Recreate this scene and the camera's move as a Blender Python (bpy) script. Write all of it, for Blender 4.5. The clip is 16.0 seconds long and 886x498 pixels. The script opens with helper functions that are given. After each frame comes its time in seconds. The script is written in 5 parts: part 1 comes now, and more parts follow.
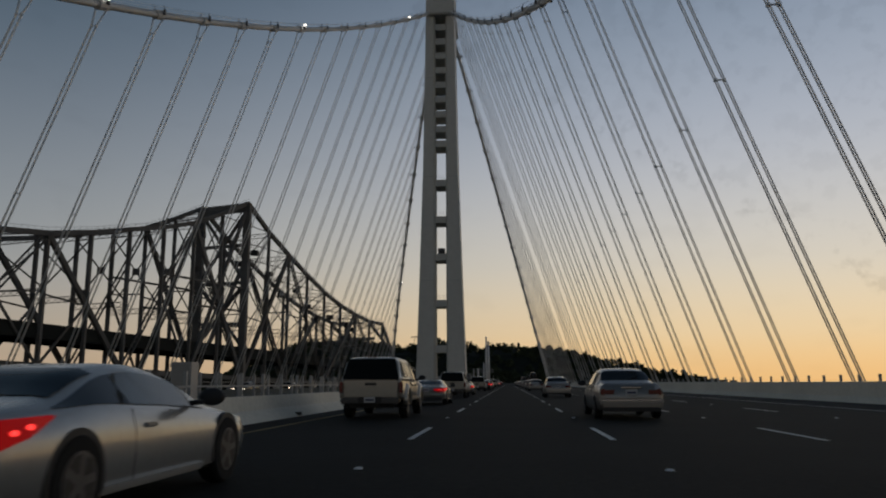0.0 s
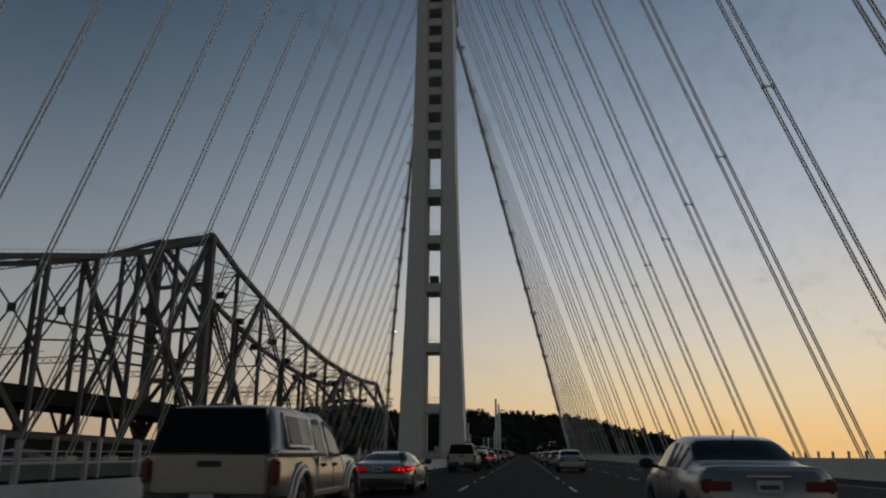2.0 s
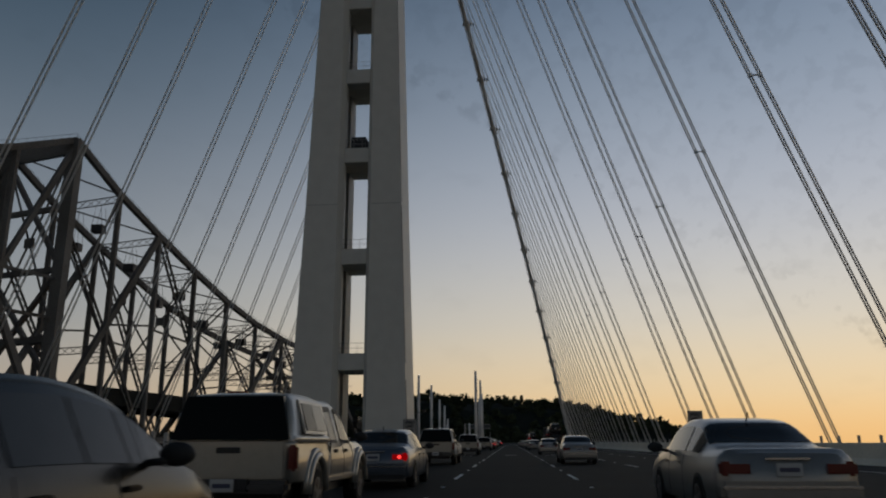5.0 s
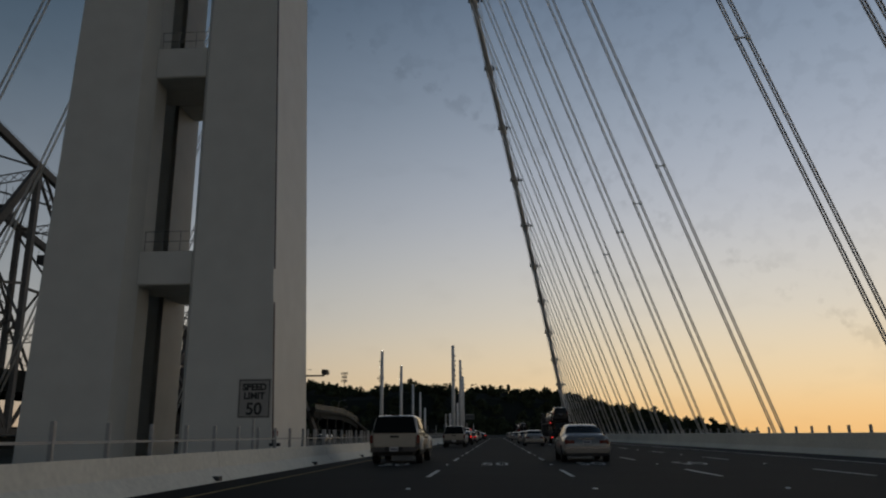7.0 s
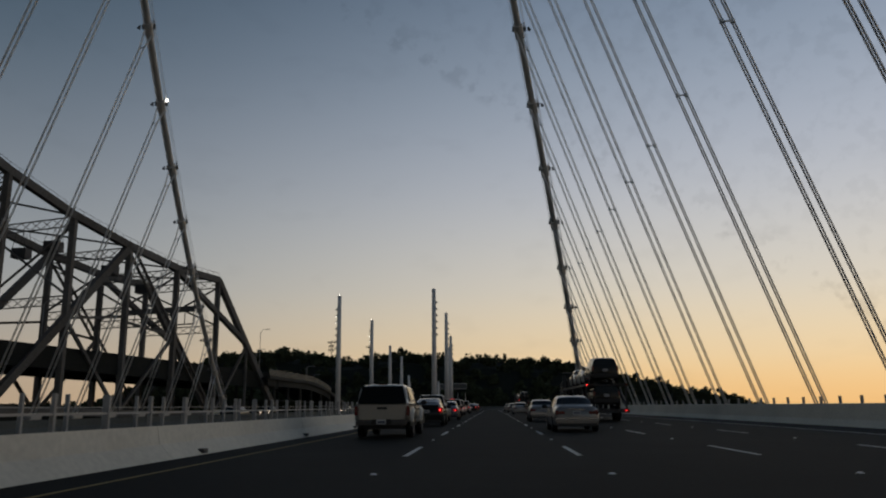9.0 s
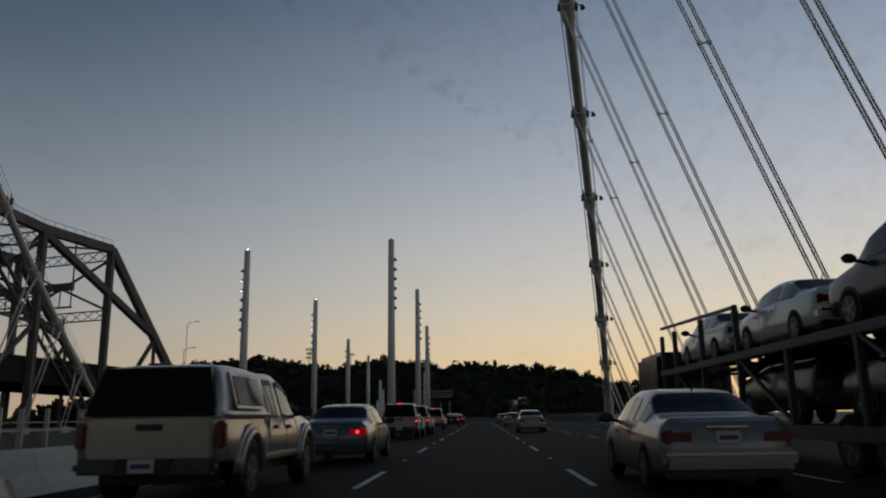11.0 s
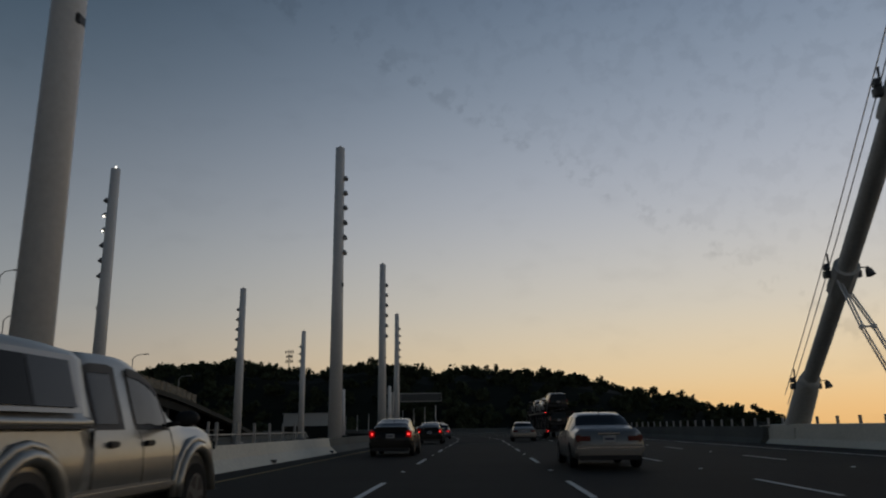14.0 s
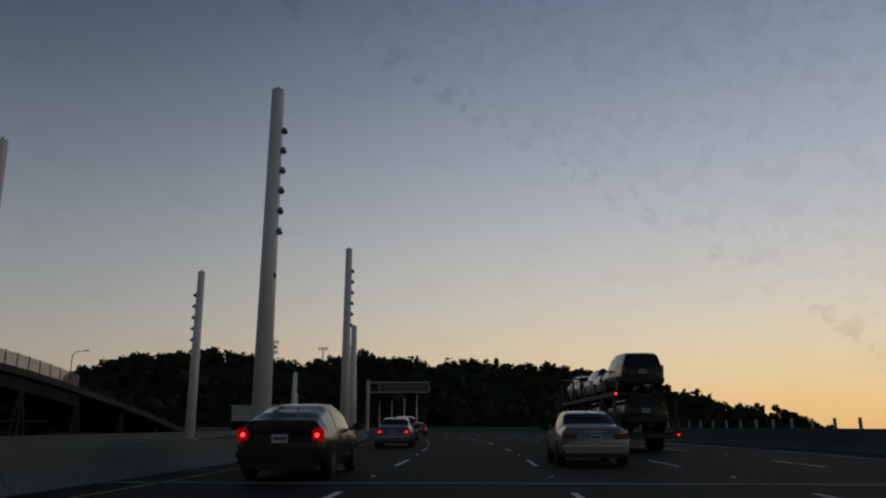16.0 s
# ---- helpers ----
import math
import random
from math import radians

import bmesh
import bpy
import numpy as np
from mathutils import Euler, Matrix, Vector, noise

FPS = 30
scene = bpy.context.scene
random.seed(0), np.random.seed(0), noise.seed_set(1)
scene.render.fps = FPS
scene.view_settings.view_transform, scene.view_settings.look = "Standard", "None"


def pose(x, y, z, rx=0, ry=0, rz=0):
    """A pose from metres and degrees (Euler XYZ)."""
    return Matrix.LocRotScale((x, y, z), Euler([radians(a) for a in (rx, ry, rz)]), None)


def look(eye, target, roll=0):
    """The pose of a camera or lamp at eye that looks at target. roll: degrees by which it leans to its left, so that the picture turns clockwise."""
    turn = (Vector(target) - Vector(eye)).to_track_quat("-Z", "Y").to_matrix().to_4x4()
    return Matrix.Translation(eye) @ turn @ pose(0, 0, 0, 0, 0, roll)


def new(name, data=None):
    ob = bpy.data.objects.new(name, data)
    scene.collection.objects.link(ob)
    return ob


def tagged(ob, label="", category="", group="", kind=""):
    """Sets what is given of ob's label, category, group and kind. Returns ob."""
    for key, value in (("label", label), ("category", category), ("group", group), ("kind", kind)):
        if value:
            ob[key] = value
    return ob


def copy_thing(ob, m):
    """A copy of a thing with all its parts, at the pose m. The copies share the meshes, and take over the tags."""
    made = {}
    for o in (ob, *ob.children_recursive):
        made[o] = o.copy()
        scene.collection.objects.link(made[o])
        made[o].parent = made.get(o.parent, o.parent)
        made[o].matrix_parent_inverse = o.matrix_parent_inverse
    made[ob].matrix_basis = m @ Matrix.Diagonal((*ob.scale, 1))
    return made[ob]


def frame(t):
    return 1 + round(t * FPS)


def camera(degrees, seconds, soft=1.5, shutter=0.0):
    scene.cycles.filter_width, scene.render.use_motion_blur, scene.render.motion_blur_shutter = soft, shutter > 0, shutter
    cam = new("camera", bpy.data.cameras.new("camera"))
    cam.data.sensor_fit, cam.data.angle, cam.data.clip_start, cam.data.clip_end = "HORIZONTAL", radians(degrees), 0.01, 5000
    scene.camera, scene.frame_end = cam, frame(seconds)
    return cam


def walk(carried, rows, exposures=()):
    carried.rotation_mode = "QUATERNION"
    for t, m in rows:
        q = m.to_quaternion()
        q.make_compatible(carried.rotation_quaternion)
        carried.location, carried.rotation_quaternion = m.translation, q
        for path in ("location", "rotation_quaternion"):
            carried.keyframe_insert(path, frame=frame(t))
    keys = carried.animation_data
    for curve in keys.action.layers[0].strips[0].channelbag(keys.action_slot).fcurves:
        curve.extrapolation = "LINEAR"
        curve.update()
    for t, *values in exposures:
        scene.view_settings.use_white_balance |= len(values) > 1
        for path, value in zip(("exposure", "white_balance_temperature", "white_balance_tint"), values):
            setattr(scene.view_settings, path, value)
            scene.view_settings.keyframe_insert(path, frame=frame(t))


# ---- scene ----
cam = camera(61.0, 16.0, 2.05, 0.1)
PATH = [
    (0, (-0.013, -2.3, 1.012), (-0.181, -0.338, 1.363), -0.2),
    (0.5, (-0.048, 8.008, 1.028), (-0.212, 9.97, 1.377), -0.8),
    (1, (0.045, 19.055, 1.049), (-0.11, 21.015, 1.418), -0.9),
    (1.5, (0.12, 29.645, 1.093), (-0.056, 31.583, 1.555), -0.3),
    (2, (0.212, 40.061, 1.136), (0.011, 41.98, 1.661), 0.3),
    (2.5, (0.251, 50.414, 1.156), (0.068, 52.331, 1.695), 0.0),
    (3, (0.212, 60.754, 1.15), (0.036, 62.67, 1.696), -0.2),
    (3.5, (0.12, 71.001, 1.129), (-0.056, 72.922, 1.659), 0.0),
    (3.7, (0.084, 75.031, 1.126), (-0.088, 76.954, 1.645), -0.1),
    (5.8, (-0.181, 116.624, 1.059), (-0.34, 118.558, 1.544), 0.0),
    (6, (-0.174, 120.604, 1.057), (-0.333, 122.539, 1.536), 0.3),
    (6.5, (-0.155, 130.586, 1.05), (-0.284, 132.519, 1.544), 0.0),
    (7, (-0.059, 140.642, 1.04), (-0.19, 142.579, 1.52), -0.4),
    (7.5, (0.118, 150.619, 1.073), (0.012, 152.565, 1.52), -0.4),
    (8, (0.161, 160.538, 1.032), (0.042, 162.488, 1.463), -0.3),
    (8.5, (0.061, 170.464, 0.995), (-0.058, 172.416, 1.415), -0.2),
    (9, (0.033, 180.389, 1.029), (-0.089, 182.343, 1.439), -0.5),
    (9.5, (0.213, 190.505, 1.073), (0.101, 192.454, 1.507), -0.4),
    (9.7, (0.206, 194.538, 1.074), (0.097, 196.491, 1.489), -0.5),
    (12, (0.126, 240.71, 1.039), (0.039, 242.654, 1.498), -1.1),
    (12.5, (0.108, 250.63, 1.048), (0.023, 252.574, 1.511), -0.8),
    (13, (0.141, 260.657, 1.041), (0.064, 262.607, 1.48), -0.7),
    (13.5, (0.159, 270.683, 1.036), (0.075, 272.633, 1.471), -0.6),
    (14, (0.154, 280.601, 1.059), (0.063, 282.544, 1.522), -0.8),
    (14.5, (0.185, 290.445, 1.039), (0.095, 292.391, 1.492), -0.7),
    (15, (0.263, 300.11, 1.008), (0.177, 302.056, 1.463), -0.5),
    (15.5, (0.27, 309.565, 1.041), (0.182, 311.508, 1.507), -0.6),
    (16, (0.396, 319.078, 1.011), (0.302, 321.023, 1.47), -0.0),
]
walk(cam, [(t, look(eye, target, roll)) for t, eye, target, roll in PATH],
     [(0, 0.04, 6550, 8.6), (3, 0.0, 6550, 8.6), (6, 0.08, 6550, 8.6), (9, 0.07, 6550, 8.6), (12, 0.0, 6550, 8.6), (16, -0.05, 6550, 8.6)])

# ---- light: dusk sky, the sun just below the horizon ahead and to the right ----
world = bpy.data.worlds.new("dusk")
scene.world = world
world.use_nodes = True
wt = world.node_tree
sky = wt.nodes.new("ShaderNodeTexSky")
sky.sky_type, sky.sun_disc = "NISHITA", False
sky.sun_elevation, sky.sun_rotation = radians(0.5), radians(48)
sky.ozone_density, sky.dust_density = 3.0, 1.0
coords = wt.nodes.new("ShaderNodeTexCoord")
split = wt.nodes.new("ShaderNodeSeparateXYZ")
wt.links.new(coords.outputs["Generated"], split.inputs[0])


def sky_ramp(stops):
    ramp = wt.nodes.new("ShaderNodeValToRGB")
    ramp.color_ramp.interpolation = "B_SPLINE"
    while len(ramp.color_ramp.elements) < len(stops):
        ramp.color_ramp.elements.new(0.5)
    for e, (at, rgb) in zip(ramp.color_ramp.elements, stops):
        e.position = at
        e.color = (*[(c / 255) ** 2.2 for c in rgb], 1)
    wt.links.new(split.outputs["Z"], ramp.inputs[0])
    return ramp


# colours by the sine of the height over the horizon: away from the sunset and towards it
away = sky_ramp([(0.0, (177, 154, 130)), (0.06, (172, 158, 142)), (0.15, (148, 152, 154)), (0.28, (118, 126, 136)),
                 (0.42, (81, 96, 110)), (0.58, (47, 64, 80)), (1.0, (33, 45, 61))])
toward = sky_ramp([(0.0, (241, 187, 118)), (0.06, (240, 210, 162)), (0.15, (217, 209, 194)), (0.28, (182, 186, 197)),
                   (0.42, (145, 157, 174)), (0.58, (101, 119, 143)), (1.0, (44, 61, 81))])
side = wt.nodes.new("ShaderNodeVectorMath")
side.operation = "DOT_PRODUCT"
side.inputs[1].default_value = (0.72, 0.69, 0.0)
wt.links.new(coords.outputs["Generated"], side.inputs[0])
span = wt.nodes.new("ShaderNodeMapRange")
span.interpolation_type = "SMOOTHSTEP"
span.inputs["From Min"].default_value, span.inputs["From Max"].default_value = 0.05, 1.0
wt.links.new(side.outputs["Value"], span.inputs["Value"])
both = wt.nodes.new("ShaderNodeMix")
both.data_type = "RGBA"
wt.links.new(span.outputs[0], both.inputs[0])
wt.links.new(away.outputs[0], both.inputs[6])
wt.links.new(toward.outputs[0], both.inputs[7])
# a thin broken cloud bank low on the sunset side
cloud_noise = wt.nodes.new("ShaderNodeTexNoise")
cloud_noise.inputs["Scale"].default_value, cloud_noise.inputs["Detail"].default_value = 14.0, 6.0
stretch = wt.nodes.new("ShaderNodeMapping")
stretch.inputs["Scale"].default_value = (1.0, 1.0, 2.2)
wt.links.new(coords.outputs["Generated"], stretch.inputs[0])
wt.links.new(stretch.outputs[0], cloud_noise.inputs["Vector"])
cloud = wt.nodes.new("ShaderNodeMapRange")
cloud.inputs["From Min"].default_value, cloud.inputs["From Max"].default_value = 0.55, 0.75
cloud.inputs["To Min"].default_value, cloud.inputs["To Max"].default_value = 1.0, 0.95
wt.links.new(cloud_noise.outputs[0], cloud.inputs["Value"])
clouded = wt.nodes.new("ShaderNodeVectorMath")
clouded.operation = "MULTIPLY"
wt.links.new(both.outputs[2], clouded.inputs[0])
wt.links.new(cloud.outputs[0], clouded.inputs[1])
# the broken edge of a thin high cloud sheet that slants down to the right
sheet = wt.nodes.new("ShaderNodeVectorMath")
sheet.operation = "DOT_PRODUCT"
sheet.inputs[1].default_value = (0.514, -0.326, 0.793)
wt.links.new(coords.outputs["Generated"], sheet.inputs[0])
puff = wt.nodes.new("ShaderNodeTexNoise")
puff.inputs["Scale"].default_value, puff.inputs["Detail"].default_value, puff.inputs["Roughness"].default_value = 42.0, 4.0, 0.55
wt.links.new(coords.outputs["Generated"], puff.inputs["Vector"])
puff_level = wt.nodes.new("ShaderNodeMapRange")
puff_level.inputs["From Min"].default_value, puff_level.inputs["From Max"].default_value = 0.50, 0.62
wt.links.new(puff.outputs[0], puff_level.inputs["Value"])
strip = wt.nodes.new("ShaderNodeValToRGB")
for e, at, v in ((strip.color_ramp.elements[0], 0.0, 0.0), (strip.color_ramp.elements[1], 0.30, 0.0), (strip.color_ramp.elements.new(0.012), 0.012, 1.0), (strip.color_ramp.elements.new(0.05), 0.05, 0.30)):
    e.position, e.color = at, (v, v, v, 1)
wt.links.new(sheet.outputs["Value"], strip.inputs[0])
puffs = wt.nodes.new("ShaderNodeMath")
puffs.operation = "MULTIPLY"
wt.links.new(puff_level.outputs[0], puffs.inputs[0])
wt.links.new(strip.outputs[0], puffs.inputs[1])
shade = wt.nodes.new("ShaderNodeMapRange")
shade.inputs["To Min"].default_value, shade.inputs["To Max"].default_value = 1.0, 0.85
wt.links.new(puffs.outputs[0], shade.inputs["Value"])
puffed = wt.nodes.new("ShaderNodeVectorMath")
puffed.operation = "MULTIPLY"
wt.links.new(clouded.outputs[0], puffed.inputs[0])
wt.links.new(shade.outputs[0], puffed.inputs[1])
mixed = wt.nodes.new("ShaderNodeMix")
mixed.data_type = "RGBA"
mixed.inputs[0].default_value = 0.06
faint = wt.nodes.new("ShaderNodeVectorMath")
faint.operation = "SCALE"
faint.inputs["Scale"].default_value = 0.3
wt.links.new(sky.outputs[0], faint.inputs[0])
wt.links.new(puffed.outputs[0], mixed.inputs[6])
wt.links.new(faint.outputs[0], mixed.inputs[7])
wt.links.new(mixed.outputs[2], wt.nodes["Background"].inputs[0])
wt.nodes["Background"].inputs[1].default_value = 1.0


# ---- materials ----
def mat(name, rgb, rough=0.7, metal=0.0, vary=0.25, scale=2.0, bump=0.05, specular=0.5, coat=0.0, dirt=None, emit=0.0, glow=None):
    m = bpy.data.materials.new(name)
    m.use_nodes = True
    t = m.node_tree
    b = t.nodes["Principled BSDF"]
    b.inputs["Roughness"].default_value, b.inputs["Metallic"].default_value = rough, metal
    b.inputs["Specular IOR Level"].default_value = specular
    b.inputs["Coat Weight"].default_value = coat
    if emit:
        b.inputs["Emission Color"].default_value = (*(glow or rgb), 1)
        b.inputs["Emission Strength"].default_value = emit
    if not vary:
        b.inputs["Base Color"].default_value = (*rgb, 1)
        return m
    tc = t.nodes.new("ShaderNodeTexCoord")
    big, small = t.nodes.new("ShaderNodeTexNoise"), t.nodes.new("ShaderNodeTexNoise")
    for n, s in ((big, scale * 0.22), (small, scale * 7)):
        n.inputs["Scale"].default_value, n.inputs["Detail"].default_value = s, 5.0
        t.links.new(tc.outputs["Object"], n.inputs["Vector"])
    add = t.nodes.new("ShaderNodeMath")
    add.operation = "ADD"
    t.links.new(big.outputs[0], add.inputs[0])
    t.links.new(small.outputs[0], add.inputs[1])
    info = t.nodes.new("ShaderNodeObjectInfo")
    add2 = t.nodes.new("ShaderNodeMath")
    add2.operation = "MULTIPLY_ADD"
    add2.inputs[1].default_value = 0.25
    t.links.new(info.outputs["Random"], add2.inputs[0])
    t.links.new(add.outputs[0], add2.inputs[2])
    ramp = t.nodes.new("ShaderNodeMapRange")
    ramp.inputs["From Min"].default_value, ramp.inputs["From Max"].default_value = 0.75, 1.5
    t.links.new(add2.outputs[0], ramp.inputs["Value"])
    mix = t.nodes.new("ShaderNodeMix")
    mix.data_type = "RGBA"
    low = dirt or tuple(c * (1 - vary) for c in rgb)
    mix.inputs[6].default_value = (*low, 1)
    mix.inputs[7].default_value = (*[min(1, c * (1 + vary * 0.5)) for c in rgb], 1)
    t.links.new(ramp.outputs[0], mix.inputs[0])
    t.links.new(mix.outputs[2], b.inputs["Base Color"])
    if bump:
        bp = t.nodes.new("ShaderNodeBump")
        bp.inputs["Strength"].default_value, bp.inputs["Distance"].default_value = bump, 0.02
        t.links.new(small.outputs[0], bp.inputs["Height"])
        t.links.new(bp.outputs[0], b.inputs["Normal"])
    return m


ASPHALT = mat("asphalt", (0.016, 0.0175, 0.0165), 0.85, vary=0.45, scale=1.3, bump=0.35, specular=0.07)
CONCRETE = mat("barrier_concrete", (0.70, 0.66, 0.56), 0.85, vary=0.2, scale=1.2, bump=0.07, specular=0.25)
GREY_CONCRETE = mat("grey_concrete", (0.115, 0.12, 0.11), 0.9, vary=0.3, scale=1.2, bump=0.15, specular=0.2)
TOWER_PAINT = mat("tower_paint", (0.57, 0.565, 0.52), 0.55, vary=0.10, scale=0.12, bump=0.012, specular=0.32)
SEAM = mat("weld_seam", (0.40, 0.40, 0.38), 0.7, vary=0.1)
CABLE_PAINT = mat("cable_paint", (0.58, 0.58, 0.56), 0.55, vary=0.2, scale=1.0)
CABLE_LAMP = mat("cable_lamp_paint", (0.12, 0.12, 0.12), 0.6, vary=0.2)
ROPE = mat("rope_steel", (0.82, 0.82, 0.81), 0.45, metal=0.25, vary=0.15, scale=4, specular=0.4)
OLD_STEEL = mat("old_bridge_steel", (0.13, 0.13, 0.125), 0.75, vary=0.45, scale=0.5, bump=0.1, specular=0.25, dirt=(0.075, 0.066, 0.056))
VIADUCT_EDGE = mat("viaduct_edge", (0.055, 0.056, 0.05), 0.85, vary=0.4, scale=0.8, bump=0.1, specular=0.15)
FENCE_MESH = mat("fence_mesh", (0.34, 0.31, 0.25), 0.8, vary=0.2, scale=0.7, specular=0.2)
open_mesh = FENCE_MESH.node_tree.nodes.new("ShaderNodeBsdfTransparent")
half = FENCE_MESH.node_tree.nodes.new("ShaderNodeMixShader")
half.inputs[0].default_value = 0.5
FENCE_MESH.node_tree.links.new(open_mesh.outputs[0], half.inputs[1])
FENCE_MESH.node_tree.links.new(FENCE_MESH.node_tree.nodes["Principled BSDF"].outputs[0], half.inputs[2])
FENCE_MESH.node_tree.links.new(half.outputs[0], FENCE_MESH.node_tree.nodes["Material Output"].inputs[0])
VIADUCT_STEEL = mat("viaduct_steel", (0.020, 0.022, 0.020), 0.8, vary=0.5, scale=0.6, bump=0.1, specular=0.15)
DECK_TOP = mat("old_deck_asphalt", (0.035, 0.034, 0.033), 0.9, vary=0.4, scale=0.8, specular=0.15)
POLE_PAINT = mat("pole_paint", (0.70, 0.69, 0.67), 0.5, vary=0.12, scale=1.0)
DARK_METAL = mat("dark_metal", (0.03, 0.03, 0.032), 0.55, vary=0.2)
GALVANISED = mat("galvanised_steel", (0.34, 0.34, 0.335), 0.55, metal=0.3, vary=0.2)
WHITE_LINE = mat("white_road_paint", (0.62, 0.62, 0.60), 0.7, vary=0.4, scale=3)
YELLOW_LINE = mat("yellow_road_paint", (0.20, 0.14, 0.04), 0.8, vary=0.5, scale=3)
MARKER = mat("marker_ceramic", (0.7, 0.7, 0.68), 0.4, vary=0.1)
WATER = mat("bay_water", (0.02, 0.028, 0.035), 0.12, vary=0.3, scale=0.05, bump=0.6)
FOREST = mat("forest_leaves", (0.042, 0.053, 0.030), 0.9, vary=0.5, scale=0.05, bump=0, specular=0.1)
GROUND = mat("hill_ground", (0.013, 0.016, 0.011), 0.95, vary=0.4, scale=0.03, specular=0.1)
TYRE = mat("tyre_rubber", (0.012, 0.012, 0.012), 0.85, vary=0.2, specular=0.2)
RIM = mat("alloy_rim", (0.10, 0.10, 0.105), 0.4, metal=0.4, vary=0)
# black trim, and the painted shade of the wheel arch hollows
BLACK_PLASTIC_AND_SHADE = mat("black_plastic_and_shade", (0.015, 0.015, 0.016), 0.6, vary=0.2)
DULL_CHROME = mat("worn_chrome", (0.08, 0.08, 0.083), 0.42, metal=0.9, vary=0.2, scale=6)
DARK_GLASS = mat("privacy_glass", (0.006, 0.007, 0.007), 0.12, vary=0, specular=0.07)
CHROME = mat("chrome", (0.40, 0.40, 0.41), 0.25, metal=1.0, vary=0)
PLATE = mat("plate_white", (0.42, 0.42, 0.42), 0.5, vary=0)
PLATE_INK = mat("plate_ink", (0.06, 0.06, 0.10), 0.6, vary=0)
GLASS = mat("tinted_glass", (0.010, 0.012, 0.013), 0.04, vary=0, specular=0.22)
LIGHT_GLASS = mat("clear_glass", (0.05, 0.06, 0.06), 0.05, vary=0, specular=0.6)
TAIL_DARK = mat("tail_lens", (0.10, 0.006, 0.006), 0.2, vary=0, specular=0.5)
TAIL_LIT = mat("lit_tail_lens", (0.05, 0.001, 0.002), 0.25, vary=0, specular=0.12, emit=0.17, glow=(1.0, 0.0, 0.006))
TAIL_CORE = mat("lit_tail_core", (0.6, 0.05, 0.03), 0.2, vary=0, emit=1.9, glow=(1.0, 0.045, 0.04))
HEAD_LIT = mat("lit_headlamp", (0.9, 0.85, 0.75), 0.2, vary=0, emit=6.0, glow=(1.0, 0.78, 0.55))
FLOOD_LIT = mat("lit_floodlight", (0.9, 0.9, 0.85), 0.3, vary=0, emit=3.0, glow=(1.0, 0.93, 0.82))
WHITE_PANEL = mat("cabin_panel", (0.42, 0.42, 0.40), 0.6, vary=0.15, scale=0.6)
SIGN_WHITE = mat("sign_white", (0.29, 0.28, 0.26), 0.5, vary=0.12, scale=3)
SIGN_INK = mat("sign_ink", (0.02, 0.02, 0.02), 0.6, vary=0)
SIGN_BACK = mat("sign_panel_back", (0.06, 0.065, 0.065), 0.6, vary=0.15)


def paint(name, rgb, metal=0.3, rough=0.32, coat=0.5):
    return mat(name, rgb, rough, metal, vary=0.10, scale=1.5, bump=0, coat=coat, specular=0.5 if coat > 0.3 else 0.25)


# ---- mesh helpers ----
def mesh_object(name, bm, material, smooth=False):
    bmesh.ops.recalc_face_normals(bm, faces=bm.faces)
    me = bpy.data.meshes.new(name)
    bm.to_mesh(me)
    bm.free()
    me.materials.append(material)
    if smooth:
        me.polygons.foreach_set("use_smooth", [True] * len(me.polygons))
    return new(name, me)


def part(name, bm, material, parent, label="", smooth=False):
    ob = mesh_object(name, bm, material, smooth)
    ob.parent = parent
    return tagged(ob, label)


def share(name, source, parent, m):
    ob = new(name, source.data)
    ob.parent = parent
    ob.matrix_basis = m
    return ob


def thing(name, label, category, group="", at=None, kind=""):
    ob = new(name)
    if at is not None:
        ob.matrix_basis = at
    return tagged(ob, label, category, group, kind)


def box(bm, lo, hi, bevel=0.0):
    made = bmesh.ops.create_cube(bm, size=1)["verts"]
    for v in made:
        v.co = Vector([(lo[i] + hi[i]) / 2 + v.co[i] * (hi[i] - lo[i]) for i in range(3)])
    if bevel:
        edges = list({e for v in made for e in v.link_edges})
        bmesh.ops.bevel(bm, geom=edges, offset=bevel, segments=2, affect="EDGES")
    return bm


def boxed(lo, hi, bevel=0.0):
    return box(bmesh.new(), lo, hi, bevel)


def beam(bm, a, b, w, h=None):
    """A box of section w by h from a to b, its h side as upright as it can be."""
    h = h or w
    a, b = Vector(a), Vector(b)
    d = (b - a).normalized()
    side_way = d.cross(Vector((0, 0, 1)))
    side_way = Vector((1, 0, 0)) if side_way.length < 1e-3 else side_way.normalized()
    up = side_way.cross(d)
    rings = [[bm.verts.new(p + side_way * (w / 2 * i) + up * (h / 2 * j)) for i, j in ((-1, -1), (1, -1), (1, 1), (-1, 1))] for p in (a, b)]
    for i in range(4):
        bm.faces.new((rings[0][i], rings[0][(i + 1) % 4], rings[1][(i + 1) % 4], rings[1][i]))
    bm.faces.new(rings[0][::-1])
    bm.faces.new(rings[1])
    return bm


